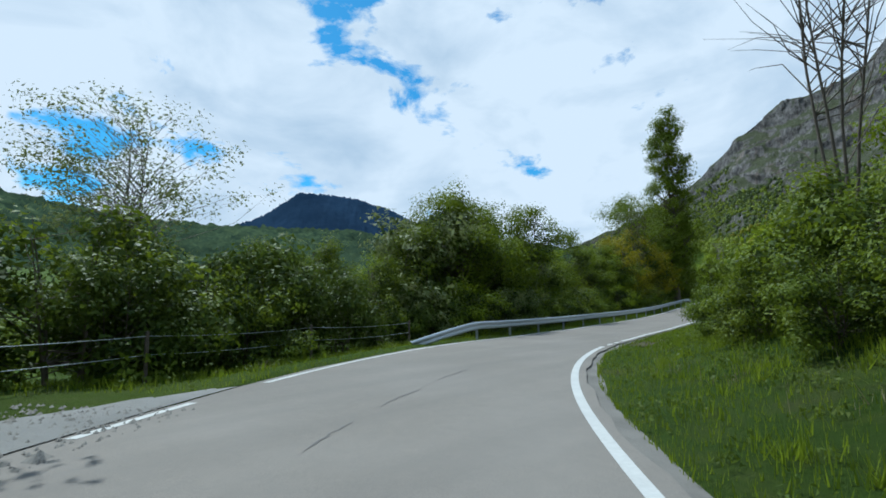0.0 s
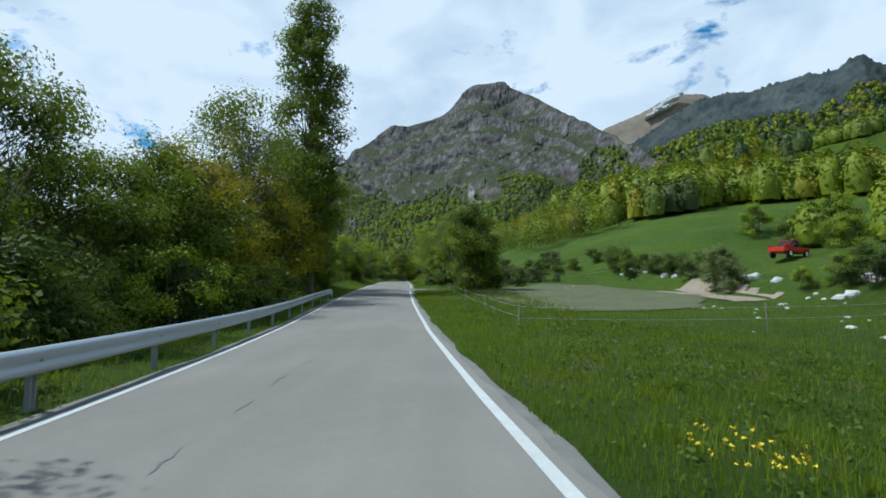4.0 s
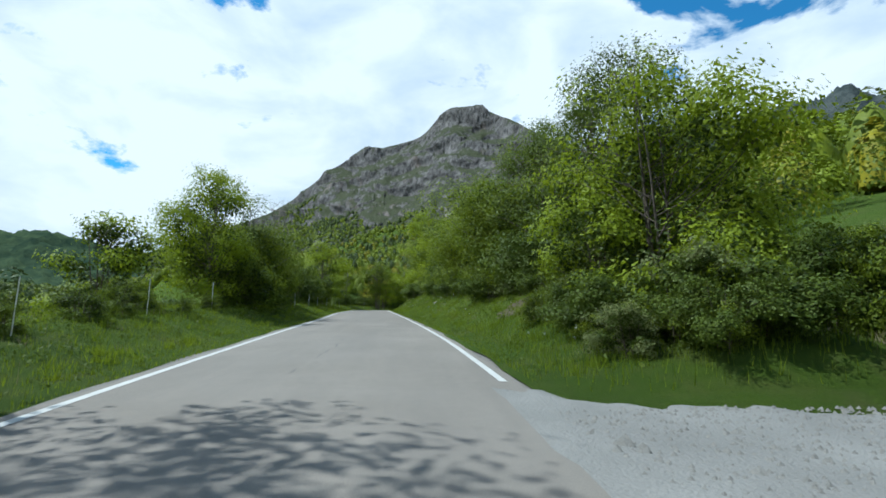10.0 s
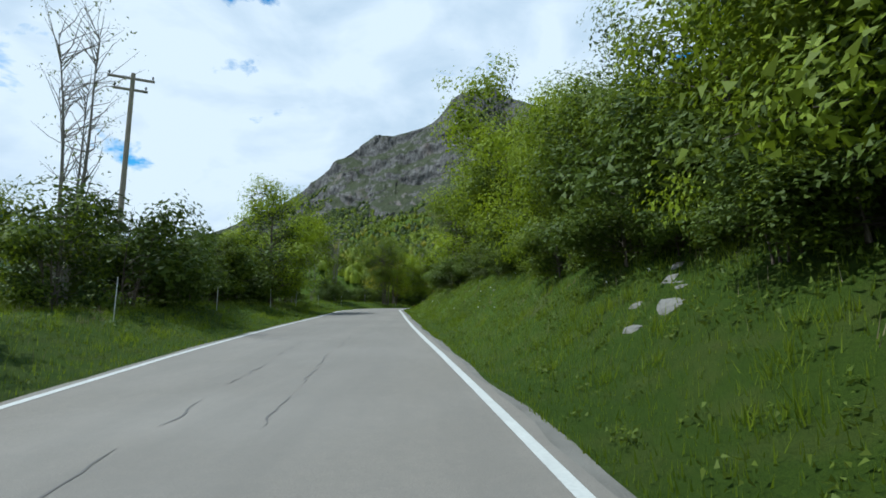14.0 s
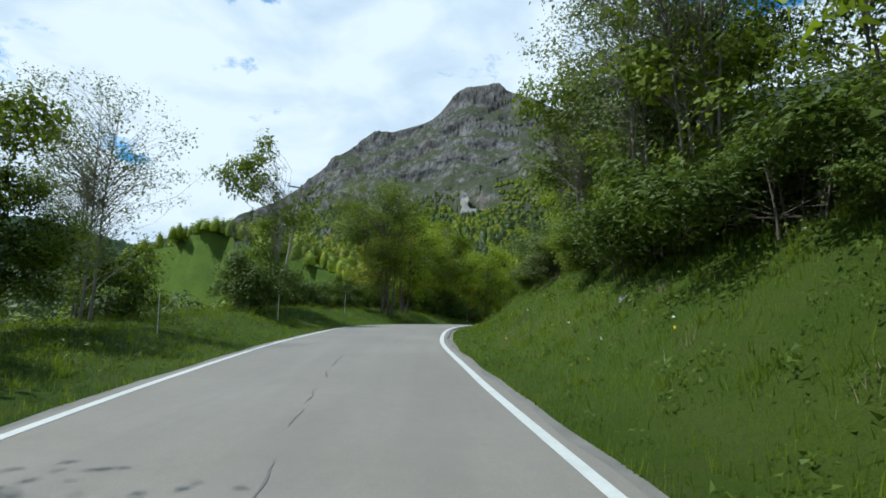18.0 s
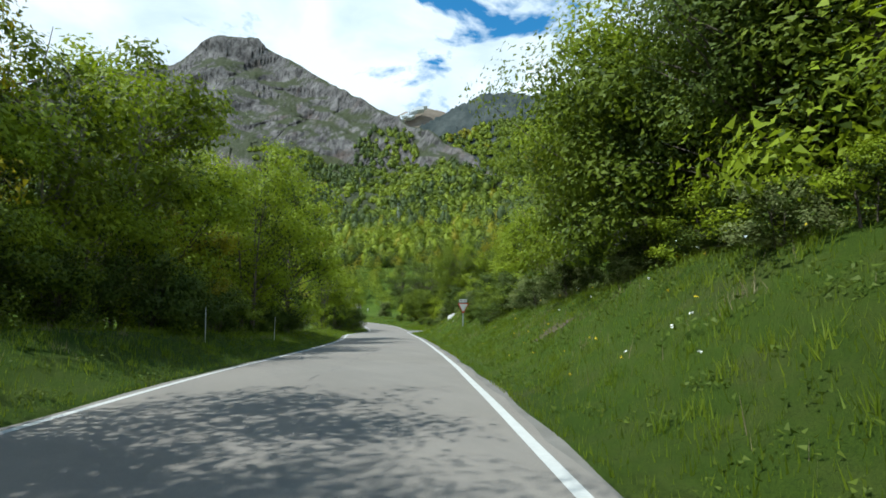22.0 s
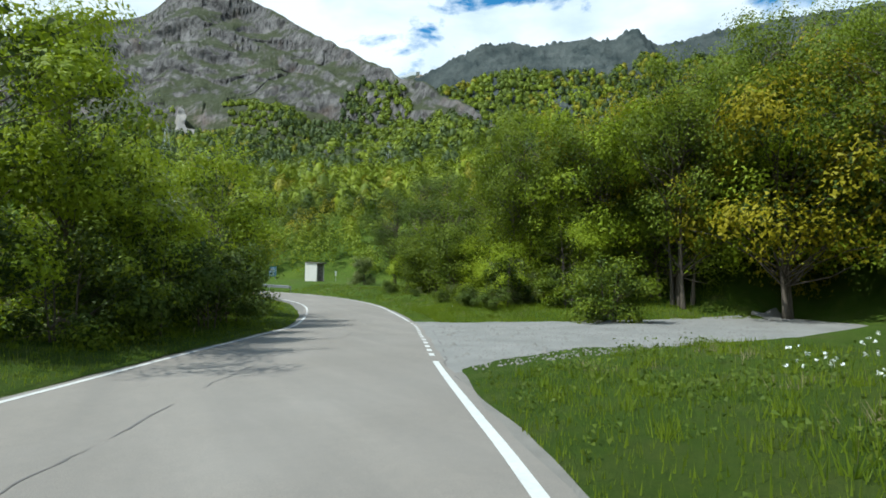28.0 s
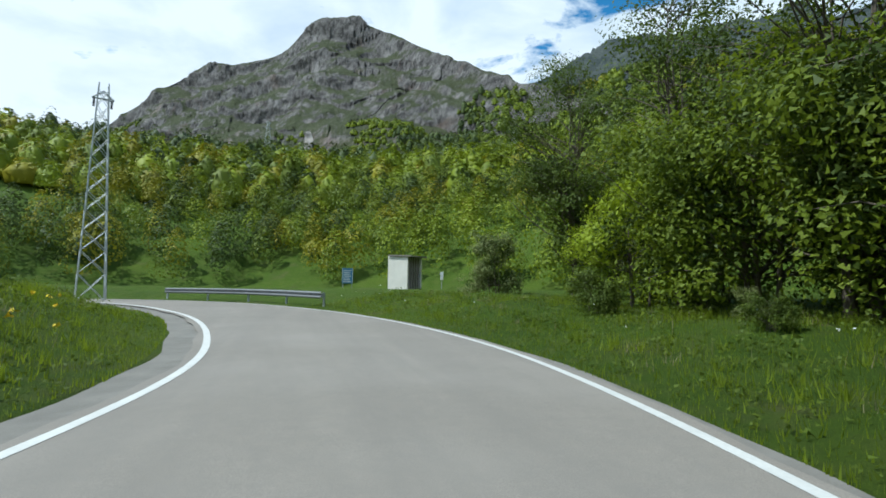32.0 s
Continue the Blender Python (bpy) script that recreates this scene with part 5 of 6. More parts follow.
def slope_woods(x, y, width, high, quads, size, seed):
    """Mixed crowns over a slope, in drifts of one kind."""
    p = wr.rand(len(x)) + 0.5 * fnoise(x, y, 55.0)
    for lo, hi, lb, mt, hh in ((-1, 0.33, "bright green woods below the cliffs", M_WOOD_BRIGHT, 1.0), (0.33, 0.66, "mid green woods below the cliffs", M_WOOD_MID, 1.0),
                               (0.66, 0.86, "yellow-green oak woods on the slope", M_WOOD_YELLOW, 0.9), (0.86, 2, "dark conifers among the broadleaf woods", M_WOOD_DARK, 1.3)):
        k = (p >= lo) & (p < hi)
        woods("mountain_woods", lb, x[k], y[k], high * hh, width, quads, size, mt, seed)


x, y = scatter(7600, -330, 330, 290, 500, mid_slope)
slope_woods(x, y, 5.6, 6.6, 84, 0.62, 6)
x, y = scatter(12500, -640, 640, 480, 1330, mid_slope)
slope_woods(x, y, 8.0, 8.0, 40, 1.5, 16)
# woods climbing the foot of the cliffs, up to the tree line
n_up = 15000
iu, ju = wr.randint(0, mx.shape[0] - 1, n_up), wr.randint(4, mx.shape[1] - 1, n_up)
fu = wr.rand(n_up)
ux, uy, uz = (a[iu, ju] * (1 - fu) + a[iu + 1, ju] * fu for a in (mx, my + shift, mz))
line = knots(ux, (-500, 0.02), (-300, 0.07), (-230, 0.16), (-120, 0.26), (60, 0.29), (130, 0.28), (180, 0.20), (210, 0.10), (240, 0.04)) + 0.035 * fnoise(ux, uy, 60.0, 2.0)
up = (mu[ju] > line) & (mu[ju] < 0.5) & (wr.rand(n_up) < 0.35 + (mu[ju] - line) * 9)
up &= ~((ux > 18) & (ux < 86) & (uy > 830) & (uy < 960))
ux, uy, uz = ux[up], uy[up], uz[up]
pu = wr.rand(len(ux)) + 0.5 * fnoise(ux, uy, 70.0, 4.0)
for lo, hi, lb, mt, hh in ((-1, 0.30, "bright green woods at the foot of the cliffs", M_WOOD_BRIGHT, 7.0), (0.30, 0.72, "mid green woods at the foot of the cliffs", M_WOOD_MID, 7.5), (0.72, 2, "dark conifers at the foot of the cliffs", M_WOOD_DARK, 10.0)):
    k = (pu >= lo) & (pu < hi)
    woods("cliff_woods", lb, ux[k], uy[k], hh, 9.0, 34, 1.8, mt, 36, uz[k] - 1.0)
x, y = scatter(1500, -640, -310, 255, 500, mid_slope)
slope_woods(x, y, 8.0, 8.0, 60, 1.2, 26)


def right_slope(x, y, s, d):
    return (d > np.interp(s, [20, 95, 120], [125, 110, 75])) & (y < 330)


x, y = scatter(7600, 60, 800, -60, 330, right_slope)
p = wr.rand(len(x)) + 0.3 * fnoise(x, y, 45.0)
for lo, hi, lb, mt in ((-1, 0.4, "mixed green woods on the valley side", M_WOOD_MID), (0.4, 0.7, "bright green woods on the valley side", M_WOOD_BRIGHT), (0.7, 2, "dark woods on the valley side", M_WOOD_DARK)):
    k = (p >= lo) & (p < hi)
    woods("valley_woods", lb, x[k], y[k], 7, 6.2, 80, 0.7, mt, 7)


x, y = scatter(6000, 120, 950, 200, 1000, lambda x, y, s, d: (d > 110) & (np.hypot(x + 10, y - 30) < 660))
p = wr.rand(len(x)) + 0.3 * fnoise(x, y, 70.0)
for lo, hi, lb, mt in ((-1, 0.45, "green woods climbing towards the ridge", M_WOOD_MID), (0.45, 0.75, "bright woods climbing towards the ridge", M_WOOD_BRIGHT), (0.75, 2, "dark conifers climbing towards the ridge", M_WOOD_DARK)):
    k = (p >= lo) & (p < hi)
    woods("ridge_woods", lb, x[k], y[k], 10, 10.0, 46, 1.8, mt, 17)


# woods that climb the lower face of the dark ridge
ir, jr = wr.randint(10, 300, 5200), (wr.rand(5200) ** 0.8 * 50).astype(int)
up = jr < 46 + 9 * fnoise(rx[ir, jr], ry[ir, jr], 60.0, 3.0)
ir, jr = ir[up], jr[up]
pr = wr.rand(len(ir)) + 0.5 * fnoise(rx[ir, jr], ry[ir, jr], 50.0, 6.0)
for lo, hi, lb, mt, hh in ((-1, 0.35, "mid green woods on the face of the ridge", M_WOOD_MID, 8.0), (0.35, 0.70, "fresh green woods on the face of the ridge", M_WOOD_BRIGHT, 7.5),
                           (0.70, 0.95, "yellow-green oaks on the face of the ridge", M_WOOD_YELLOW, 7.0), (0.95, 2, "dark conifers on the face of the ridge", M_WOOD_DARK, 10.0)):
    k = (pr >= lo) & (pr < hi)
    woods("ridge_face_woods", lb, rx[ir, jr][k], ry[ir, jr][k], hh, 9.0, 34, 1.8, mt, 46, rz[ir, jr][k] - 1.0)


def left_valley(x, y, s, d):
    return (d < np.where(s > 225, -120.0, -24.0)) & (d > -260) & (d < -26 - 10 * fnoise(x, y, 30.0))


x, y = scatter(2600, -300, 0, -60, 420, left_valley)
p = wr.rand(len(x))
for lo, hi, lb, mt in ((0, 0.5, "green trees filling the valley floor", M_WOOD_MID), (0.5, 1, "darker trees filling the valley floor", M_WOOD_DARK)):
    k = (p >= lo) & (p < hi)
    close = along(x, y)[1] > -75
    woods("valley_trees", lb, x[k & close], y[k & close], 5.0, 6.0, 260, 0.34, mt, 8)
    woods("valley_trees", lb, x[k & ~close], y[k & ~close], 5.5, 6.5, 60, 1.0, mt, 18)


def meadow_hedges(x, y, s, d):
    return (s > 20) & (s < 100) & (d > 40) & (d < 85) & (fnoise(x, y, 16.0, 2.0) > 0.25)


x, y = scatter(900, 0, 110, 0, 140, meadow_hedges)
woods("hedge_bushes", "bright green bushes scattered over the sloping pasture", x, y, 4.0, 4.2, 150, 0.5, M_WOOD_BRIGHT, 9)


# ---- guardrails ----
def beam_profile():
    """Cross-section of a corrugated steel barrier: (out, up) around its middle."""
    return ((0.0, -0.155), (0.045, -0.145), (0.08, -0.105), (0.08, -0.065), (0.02, -0.02), (0.02, 0.02), (0.08, 0.065), (0.08, 0.105), (0.045, 0.145), (0.0, 0.155))


def beam(name, parent, stations, toward, material):
    """A corrugated beam through stations of (s, d, height over the road); toward: the side facing traffic."""
    prof = np.array(beam_profile())
    vs = []
    for thick in (0.0, -0.012):
        for s, d, h in stations:
            c, n = centre(np.array(s)), side(np.array(s))
            for o, u in prof:
                k = d + toward * (o + thick)
                vs.append((c[0] + n[0] * k, c[1] + n[1] * k, c[2] + h + u))
    m, q = len(prof), len(stations)
    f = []
    for base in (0, m * q):
        for i in range(q - 1):
            for j in range(m - 1):
                a = base + i * m + j
                f.append((a, a + m, a + m + 1, a + 1))
    for i in range(q - 1):
        for j in (0, m - 1):
            a = i * m + j
            f.append((a, a + m, a + m + m * q, a + m * q))
    return raw(name, vs, f, material, parent)


def guardrail(s0, s1, gap, toward, label, ramp=True, step=3.1, top=0.56, material=M_STEEL):
    off = lambda q: float(edge_left(np.array(q)) - gap) if toward > 0 else float(edge_right(np.array(q)) + gap)
    c0 = centre(np.array((s0 + s1) / 2))
    rail = empty("guardrail", Matrix.Translation((c0[0], c0[1], c0[2])), label, "guardrail")
    inv = rail.matrix_world.inverted()
    posts = np.arange(s0 + 0.6, s1, step)
    for a, b in zip(posts[:-1], posts[1:]):
        ob = beam("rail_beam", rail, [(s, off(s), top) for s in np.linspace(a - 0.02, b + 0.02, 4)], toward, material)
        ob.matrix_parent_inverse = inv
    if ramp:
        for a, b, e in ((posts[0], s0 - 3.4, -1), (posts[-1], s1 + 2.6, 1)):
            st = [(a + (b - a) * u, off(a + (b - a) * u) - toward * 0.5 * u * u, top - (top + 0.02) * u ** 1.4) for u in np.linspace(0, 1, 7)]
            ob = beam("end_terminal", rail, st if e > 0 else st[::-1], toward, material)
            ob.matrix_parent_inverse = inv
    for s in posts:
        d = off(s)
        c, n = centre(np.array(s)), side(np.array(s))
        h = math.atan2(n[1], n[0])
        x, y = c[0] + n[0] * (d - toward * 0.10), c[1] + n[1] * (d - toward * 0.10)
        g = ground_at(x, y)
        bm = bmesh.new()
        box(bm, -0.012, -0.05, g - c[2] - 0.15, 0.012, 0.05, top + 0.12)
        box(bm, 0.0, -0.05, g - c[2] - 0.15, 0.055, -0.042, top + 0.12)
        box(bm, 0.0, 0.042, g - c[2] - 0.15, 0.055, 0.05, top + 0.12)
        ob = part("post", bm, M_POST, rail)
        ob.matrix_parent_inverse = inv
        ob.matrix_basis = Matrix.Translation((x, y, c[2])) @ Matrix.Rotation(h, 4, "Z")
        bm = bmesh.new()
        box(bm, -0.045, -0.06, top - 0.1, 0.03, 0.06, top + 0.1, 0.008)
        ob = part("spacer", bm, M_POST, rail)
        ob.matrix_parent_inverse = inv
        ob.matrix_basis = Matrix.Translation((c[0] + n[0] * (d - toward * 0.035), c[1] + n[1] * (d - toward * 0.035), c[2])) @ Matrix.Rotation(h, 4, "Z")
        bm = bmesh.new()
        rod(bm, (toward * 0.012, 0, top), (toward * 0.04, 0, top), 0.018, seg=6)
        ob = part("bolt", bm, M_POST, rail)
        ob.matrix_parent_inverse = inv
        ob.matrix_basis = Matrix.Translation((c[0] + n[0] * d, c[1] + n[1] * d, c[2])) @ Matrix.Rotation(h, 4, "Z")
    return rail


guardrail(20.2, 69.5, 0.50, 1, "galvanised corrugated steel guardrail along the valley edge")
guardrail(298.5, 313.0, 1.0, -1, "dull grey steel guardrail on the outside of the bend", ramp=False, material=M_DULLSTEEL)


# ---- fences ----
def fence_post(s, d, h, r, material, label, name="fence_post", lean=0.0, group="fence posts"):
    x, y = place(np.array(s), np.array(d))
    g = ground_at(x, y)
    bm = bmesh.new()
    rod(bm, (0, 0, -0.2), (lean * h, 0, h), r, r * 0.85, 7)
    rod(bm, (lean * h, 0, h - 0.001), (lean * h, 0, h + 0.015), r * 0.85, r * 0.3, 7)
    ob = part(name, bm, material)
    ob.matrix_world = Matrix.Translation((x, y, g))
    return tagged(ob, label, "fence post", group), Vector((x + lean * h, y, g + h))


def wire(points, r, material, label, sag=0.06, name="fence_wire", category="wire", kind=""):
    """A thin sagging strand through world points."""
    out = ([], [])
    pts = []
    for a, b in zip(points[:-1], points[1:]):
        for u in np.linspace(0, 1, 8, endpoint=False):
            p = np.array(a) * (1 - u) + np.array(b) * u
            p[2] -= sag * 4 * u * (1 - u)
            pts.append(p)
    pts.append(np.array(points[-1]))
    tube(out, pts, np.full(len(pts), r), 5)
    return tagged(raw(name, np.concatenate(out[0]), np.concatenate(out[1]), material), label, category, kind=kind)


# white rods of the stock fence on the left bank
for s, d in ((88, -5.9), (95, -5.8), (101, -6.1), (106.5, -6.0), (115, -5.8), (124.3, -5.5), (132.9, -5.5), (141, -5.6), (150, -5.5), (159, -5.6), (168, -5.3), (176.2, -5.1), (184, -5.4), (193, -5.6), (206, -5.4), (214, -5.2)):
    fence_post(s, d, 1.15, 0.014, M_WHITEPOST, "thin white electric fence rod in the grass", lean=0.03 * math.sin(s))
# wooden posts and tape round the flat meadow
tops = []
for s, d in ((50.6, 5.9), (58, 6.2), (65, 6.3), (72, 6.5), (79, 6.9), (85, 7.2), (88.5, 10.8), (89.5, 18), (88.5, 26)):
    ob, t = fence_post(s, d, 0.78, 0.03, M_POLEWOOD, "weathered thin wooden fence post at the meadow", lean=0.05 * math.cos(s * 3))
    tops.append(t)
for dz in (-0.04, -0.40):
    wire([t + Vector((0, 0, dz)) for t in tops], 0.006, M_WIRE, "white fence tape strung along the meadow")
x0 = tops[0]
back = [x0] + [Vector((*place(np.array(s), np.array(d)), 0)) for s, d in ((49, 14), (50, 22))]
for p in back[1:]:
    p.z = ground_at(p.x, p.y) + 0.9
for dz in (-0.06, -0.45):
    wire([p + Vector((0, 0, dz)) for p in back], 0.006, M_WIRE, "white fence tape crossing the meadow")
for s, d in ((49, 14), (50, 22)):
    fence_post(s, d, 0.95, 0.03, M_POLEWOOD, "weathered thin wooden fence post at the meadow")
# barbed wire beside the lay-by
tops = []
for s, d in ((4.5, -7.4), (9.5, -6.2), (14, -5.6), (19, -5.2)):
    ob, t = fence_post(s, d, 1.05, 0.045, M_BARK, "dark wooden fence post by the gravel lay-by")
    tops.append(t)
for dz in (-0.08, -0.45):
    wire([t + Vector((0, 0, dz)) for t in tops], 0.007, M_POST, "rusty barbed wire between dark posts")


# ---- poles and pylons ----
def pole(x, y, h, label, arms=False, turn=0.0, r=0.12, lean=0.0):
    g = ground_at(x, y)
    p = empty("utility_pole", Matrix.Translation((x, y, g)) @ Matrix.Rotation(turn, 4, "Z"), label, "utility pole", "utility poles")
    p.matrix_world = p.matrix_world @ Matrix.Rotation(lean, 4, "Y")
    bm = bmesh.new()
    rod(bm, (0, 0, -0.3), (0.02 * h * 0.3, 0, h), r, r * 0.65, 10)
    part("shaft", bm, M_POLEWOOD, p)
    if arms:
        for z, w in ((h - 0.25, 0.95), (h - 0.8, 0.7)):
            bm = bmesh.new()
            box(bm, -w, -0.05, z - 0.05, w, 0.05, z + 0.05, 0.01)
            part("crossarm", bm, M_POLEWOOD, p)
            for sx in (-w + 0.08, w - 0.08):
                bm = bmesh.new()
                rod(bm, (sx, 0, z + 0.05), (sx, 0, z + 0.13), 0.018, seg=6)
                rod(bm, (sx, 0, z + 0.13), (sx, 0, z + 0.24), 0.05, 0.03, 8)
                part("insulator", bm, M_DARKMETAL, p)
    else:
        bm = bmesh.new()
        rod(bm, (0.1, 0, h - 0.25), (0.28, 0, h - 0.2), 0.03, seg=6)
        part("bracket", bm, M_POST, p)
    return Vector((x, y, g + h))


pole(-31.6, 137.9, 11.0, "wooden power pole with crossarms above the bushes", True, 0.4, 0.14)
pole(-31.6, 187.0, 9.8, "weathered leaning wooden power pole with crossarms", True, 0.1, 0.11, 0.13)


def pylon(x, y, h, base, label, arms=((0.86, 1.5), (0.97, 1.0))):
    """A lattice tower on four legs."""
    g = ground_at(x, y)
    t = empty("pylon", Matrix.Translation((x, y, g)) @ Matrix.Rotation(0.35, 4, "Z"), label, "pylon", "pylons")
    wid = lambda z: base * (1 - z / h) / 2 + 0.22
    for sx in (-1, 1):
        for sy in (-1, 1):
            bm = bmesh.new()
            rod(bm, (sx * wid(0), sy * wid(0), -0.4), (sx * wid(h), sy * wid(h), h), 0.032 * max(1.0, h / 12.0), seg=5)
            part("leg", bm, M_POST, t)
    levels = np.linspace(0, 1, 12) ** 0.85 * h * 0.97
    for a, b in zip(levels[:-1], levels[1:]):
        bm = bmesh.new()
        for k in range(4):
            c, s_ = ((-1, -1), (1, -1), (1, 1), (-1, 1))[k], ((1, -1), (1, 1), (-1, 1), (-1, -1))[k]
            rod(bm, (c[0] * wid(a), c[1] * wid(a), a), (s_[0] * wid(b), s_[1] * wid(b), b), 0.016 * max(1.0, h / 17.5), seg=4)
            rod(bm, (s_[0] * wid(a), s_[1] * wid(a), a), (c[0] * wid(b), c[1] * wid(b), b), 0.016 * max(1.0, h / 17.5), seg=4)
        part("lattice", bm, M_POST, t)
    for u, w in arms:
        bm = bmesh.new()
        z = u * h
        for sy in (-0.16, 0.16):
            rod(bm, (-w, 0, z), (w, sy, z), 0.035, seg=5)
            rod(bm, (-w, 0, z), (0, sy, z + 0.4), 0.03, seg=5)
            rod(bm, (w, 0, z), (0, sy, z + 0.4), 0.03, seg=5)
        part("crossarm", bm, M_POST, t)
        for sx in (-w + 0.1, w - 0.1):
            bm = bmesh.new()
            for q in range(4):
                rod(bm, (sx, 0, z - 0.12 * q - 0.02), (sx, 0, z - 0.12 * q - 0.1), 0.07, 0.05, 7)
            part("insulator", bm, M_DARKMETAL, t)
    return Vector((x, y, g + h))


p1 = pylon(9.9, 425, 15.0, 2.4, "tall grey lattice power pylon beyond the bend")
p2 = pylon(-6.2, 262, 7.0, 1.3, "small grey lattice pylon with a crossarm", ((0.97, 1.4),))
p3 = pylon(6.8, 295.3, 11.6, 0.9, "tall slim grey lattice mast on the inside of the bend", ((0.93, 0.5),))
p4 = pylon(80.0, 400, 13.0, 1.8, "grey lattice pylon standing on the wooded slope")
for o in (-0.9, 0.9):
    wire([p1 + Vector((o, 0, -2.4)), p4 + Vector((o, 0, -1.2))], 0.02, M_CABLE, "power cables crossing the wooded slope", 2.5, "cable", "cable")


# ---- give-way sign ----
def giveway():
    s = 223.4
    x, y = 0.30, 213.62
    g, road_z = ground_at(x, y), centre(np.array(s))[2]
    t = empty("road_sign", Matrix.Translation((x, y, g)) @ Matrix.Rotation(heading(np.array(s)) + 0.12, 4, "Z"), "red-edged white give-way sign on a grey post in grass", "road sign")
    z1 = 5.28 - g
    bm = bmesh.new()
    box(bm, -0.035, 0.02, -0.3, 0.035, 0.07, z1, 0.008)
    part("post", bm, M_POST, t, "grey galvanised post")

    def tri(size, y0, y1, mat, name, lab, zc):
        bm = bmesh.new()
        r = size / math.sqrt(3)
        pts = []
        for k in range(3):
            a = -math.pi / 2 + k * 2 * math.pi / 3
            for q in (-0.07, 0.07):
                pts.append((r * 0.97 * math.cos(a + q), r * 0.97 * math.sin(a + q)))
        lo = [bm.verts.new((px, y0, zc + pz)) for px, pz in pts]
        hi = [bm.verts.new((px, y1, zc + pz)) for px, pz in pts]
        bm.faces.new(lo)
        bm.faces.new(hi[::-1])
        for k in range(6):
            bm.faces.new((lo[k], hi[k], hi[(k + 1) % 6], lo[(k + 1) % 6]))
        bmesh.ops.recalc_face_normals(bm, faces=bm.faces)
        return part(name, bm, mat, t, lab)

    zc = 4.79 - g
    tri(0.76, -0.006, 0.016, M_REDPAINT, "border", "red triangular border", zc)
    tri(0.585, -0.010, -0.0055, M_SIGNWHITE, "face", "white reflective triangle", zc)
    tri(0.75, 0.0165, 0.022, M_POST, "back", "grey metal back", zc)
    bm = bmesh.new()
    box(bm, -0.28, -0.004, zc + 0.285, 0.28, 0.016, zc + 0.50, 0.006)
    pl = part("plate", bm, M_SIGNWHITE, t, "small white plate with black lettering")
    txt = bpy.data.curves.new("lettering", "FONT")
    txt.body, txt.size, txt.align_x, txt.extrude = "STOP - 150 m", 0.118, "CENTER", 0.0008
    holder = bpy.data.objects.new("lettering_source", txt)
    scene.collection.objects.link(holder)
    bpy.context.view_layer.update()
    me = bpy.data.meshes.new_from_object(holder.evaluated_get(bpy.context.evaluated_depsgraph_get()))
    bpy.data.objects.remove(holder)
    bpy.data.curves.remove(txt)
    me.materials.clear()
    me.materials.append(M_DARKMETAL)
    word = new("lettering", me)
    word.parent = pl
    word.matrix_basis = Matrix.Translation((0, -0.006, zc + 0.352)) @ Matrix.Rotation(radians(90), 4, "X") @ Matrix.Diagonal((0.78, 1.1, 1, 1))
    tagged(word, "black lettering")


giveway()


# ---- roadside shelter, board and marker beyond the lane ----
def shelter():
    x, y = 25.6, 304.6
    g = ground_at(x, y)
    t = empty("roadside_shelter", Matrix.Translation((x, y, g)) @ Matrix.Rotation(radians(42), 4, "Z"), "small whitewashed concrete shelter with dark open front", "shelter")
    w, dp, h = 1.0, 0.95, 2.55
    bm = bmesh.new()
    box(bm, -w, dp - 0.14, -0.2, w, dp, h + 0.12, 0.01)
    part("back_wall", bm, M_CONCRETE, t)
    for sx in (-1, 1):
        bm = bmesh.new()
        a = sx * w
        box(bm, min(a, a - sx * 0.14), -dp, -0.2, max(a, a - sx * 0.14), dp - 0.142, h - 0.02, 0.01)
        part("side_wall", bm, M_CONCRETE, t)
    bm = bmesh.new()
    box(bm, -w - 0.12, -dp - 0.3, h, w + 0.12, dp + 0.02, h + 0.12, 0.015, Matrix.Rotation(radians(2.5), 4, "X"))
    part("roof_slab", bm, M_DARKCONC, t, "stained grey roof slab")
    for k in range(5):
        bm = bmesh.new()
        box(bm, -w + 0.2 + 0.34 * k, -dp + 0.06, -0.1, -w + 0.34 + 0.34 * k, -dp + 0.12, h - 0.03, 0.01)
        part("slat", bm, M_DARKCONC, t, "dark timber slat across the front")
    bm = bmesh.new()
    box(bm, -w + 0.15, dp - 0.6, 0.40, w - 0.15, dp - 0.16, 0.47, 0.01)
    part("bench", bm, M_DARKCONC, t)
    bm = bmesh.new()
    box(bm, -w + 0.143, -dp + 0.02, -0.2, w - 0.143, dp - 0.145, 0.06)
    part("floor_slab", bm, M_DARKCONC, t)


shelter()


def board():
    x, y = 22.5, 317.3
    g = ground_at(x, y)
    t = empty("notice_board", Matrix.Translation((x, y, g)) @ Matrix.Rotation(radians(-10), 4, "Z"), "blue roadside board with rows of white lettering", "sign")
    for sx in (-0.45, 0.45):
        bm = bmesh.new()
        box(bm, sx - 0.04, 0.02, -0.3, sx + 0.04, 0.08, 2.05, 0.008)
        part("post", bm, M_POST, t)
    bm = bmesh.new()
    box(bm, -0.55, -0.02, 0.55, 0.55, 0.02, 2.1, 0.012)
    panel = part("panel", bm, M_BLUE, t)
    for k in range(7):
        bm = bmesh.new()
        box(bm, -0.40, -0.026, 0.68 + 0.19 * k, 0.36 - 0.06 * (k % 3), -0.022, 0.76 + 0.19 * k)
        part("lettering_bar", bm, M_SIGNWHITE, panel)
    for sx in (-0.53, 0.49):
        bm = bmesh.new()
        box(bm, sx, -0.027, 0.57, sx + 0.04, -0.0215, 2.08)
        part("border", bm, M_SIGNWHITE, panel)


board()


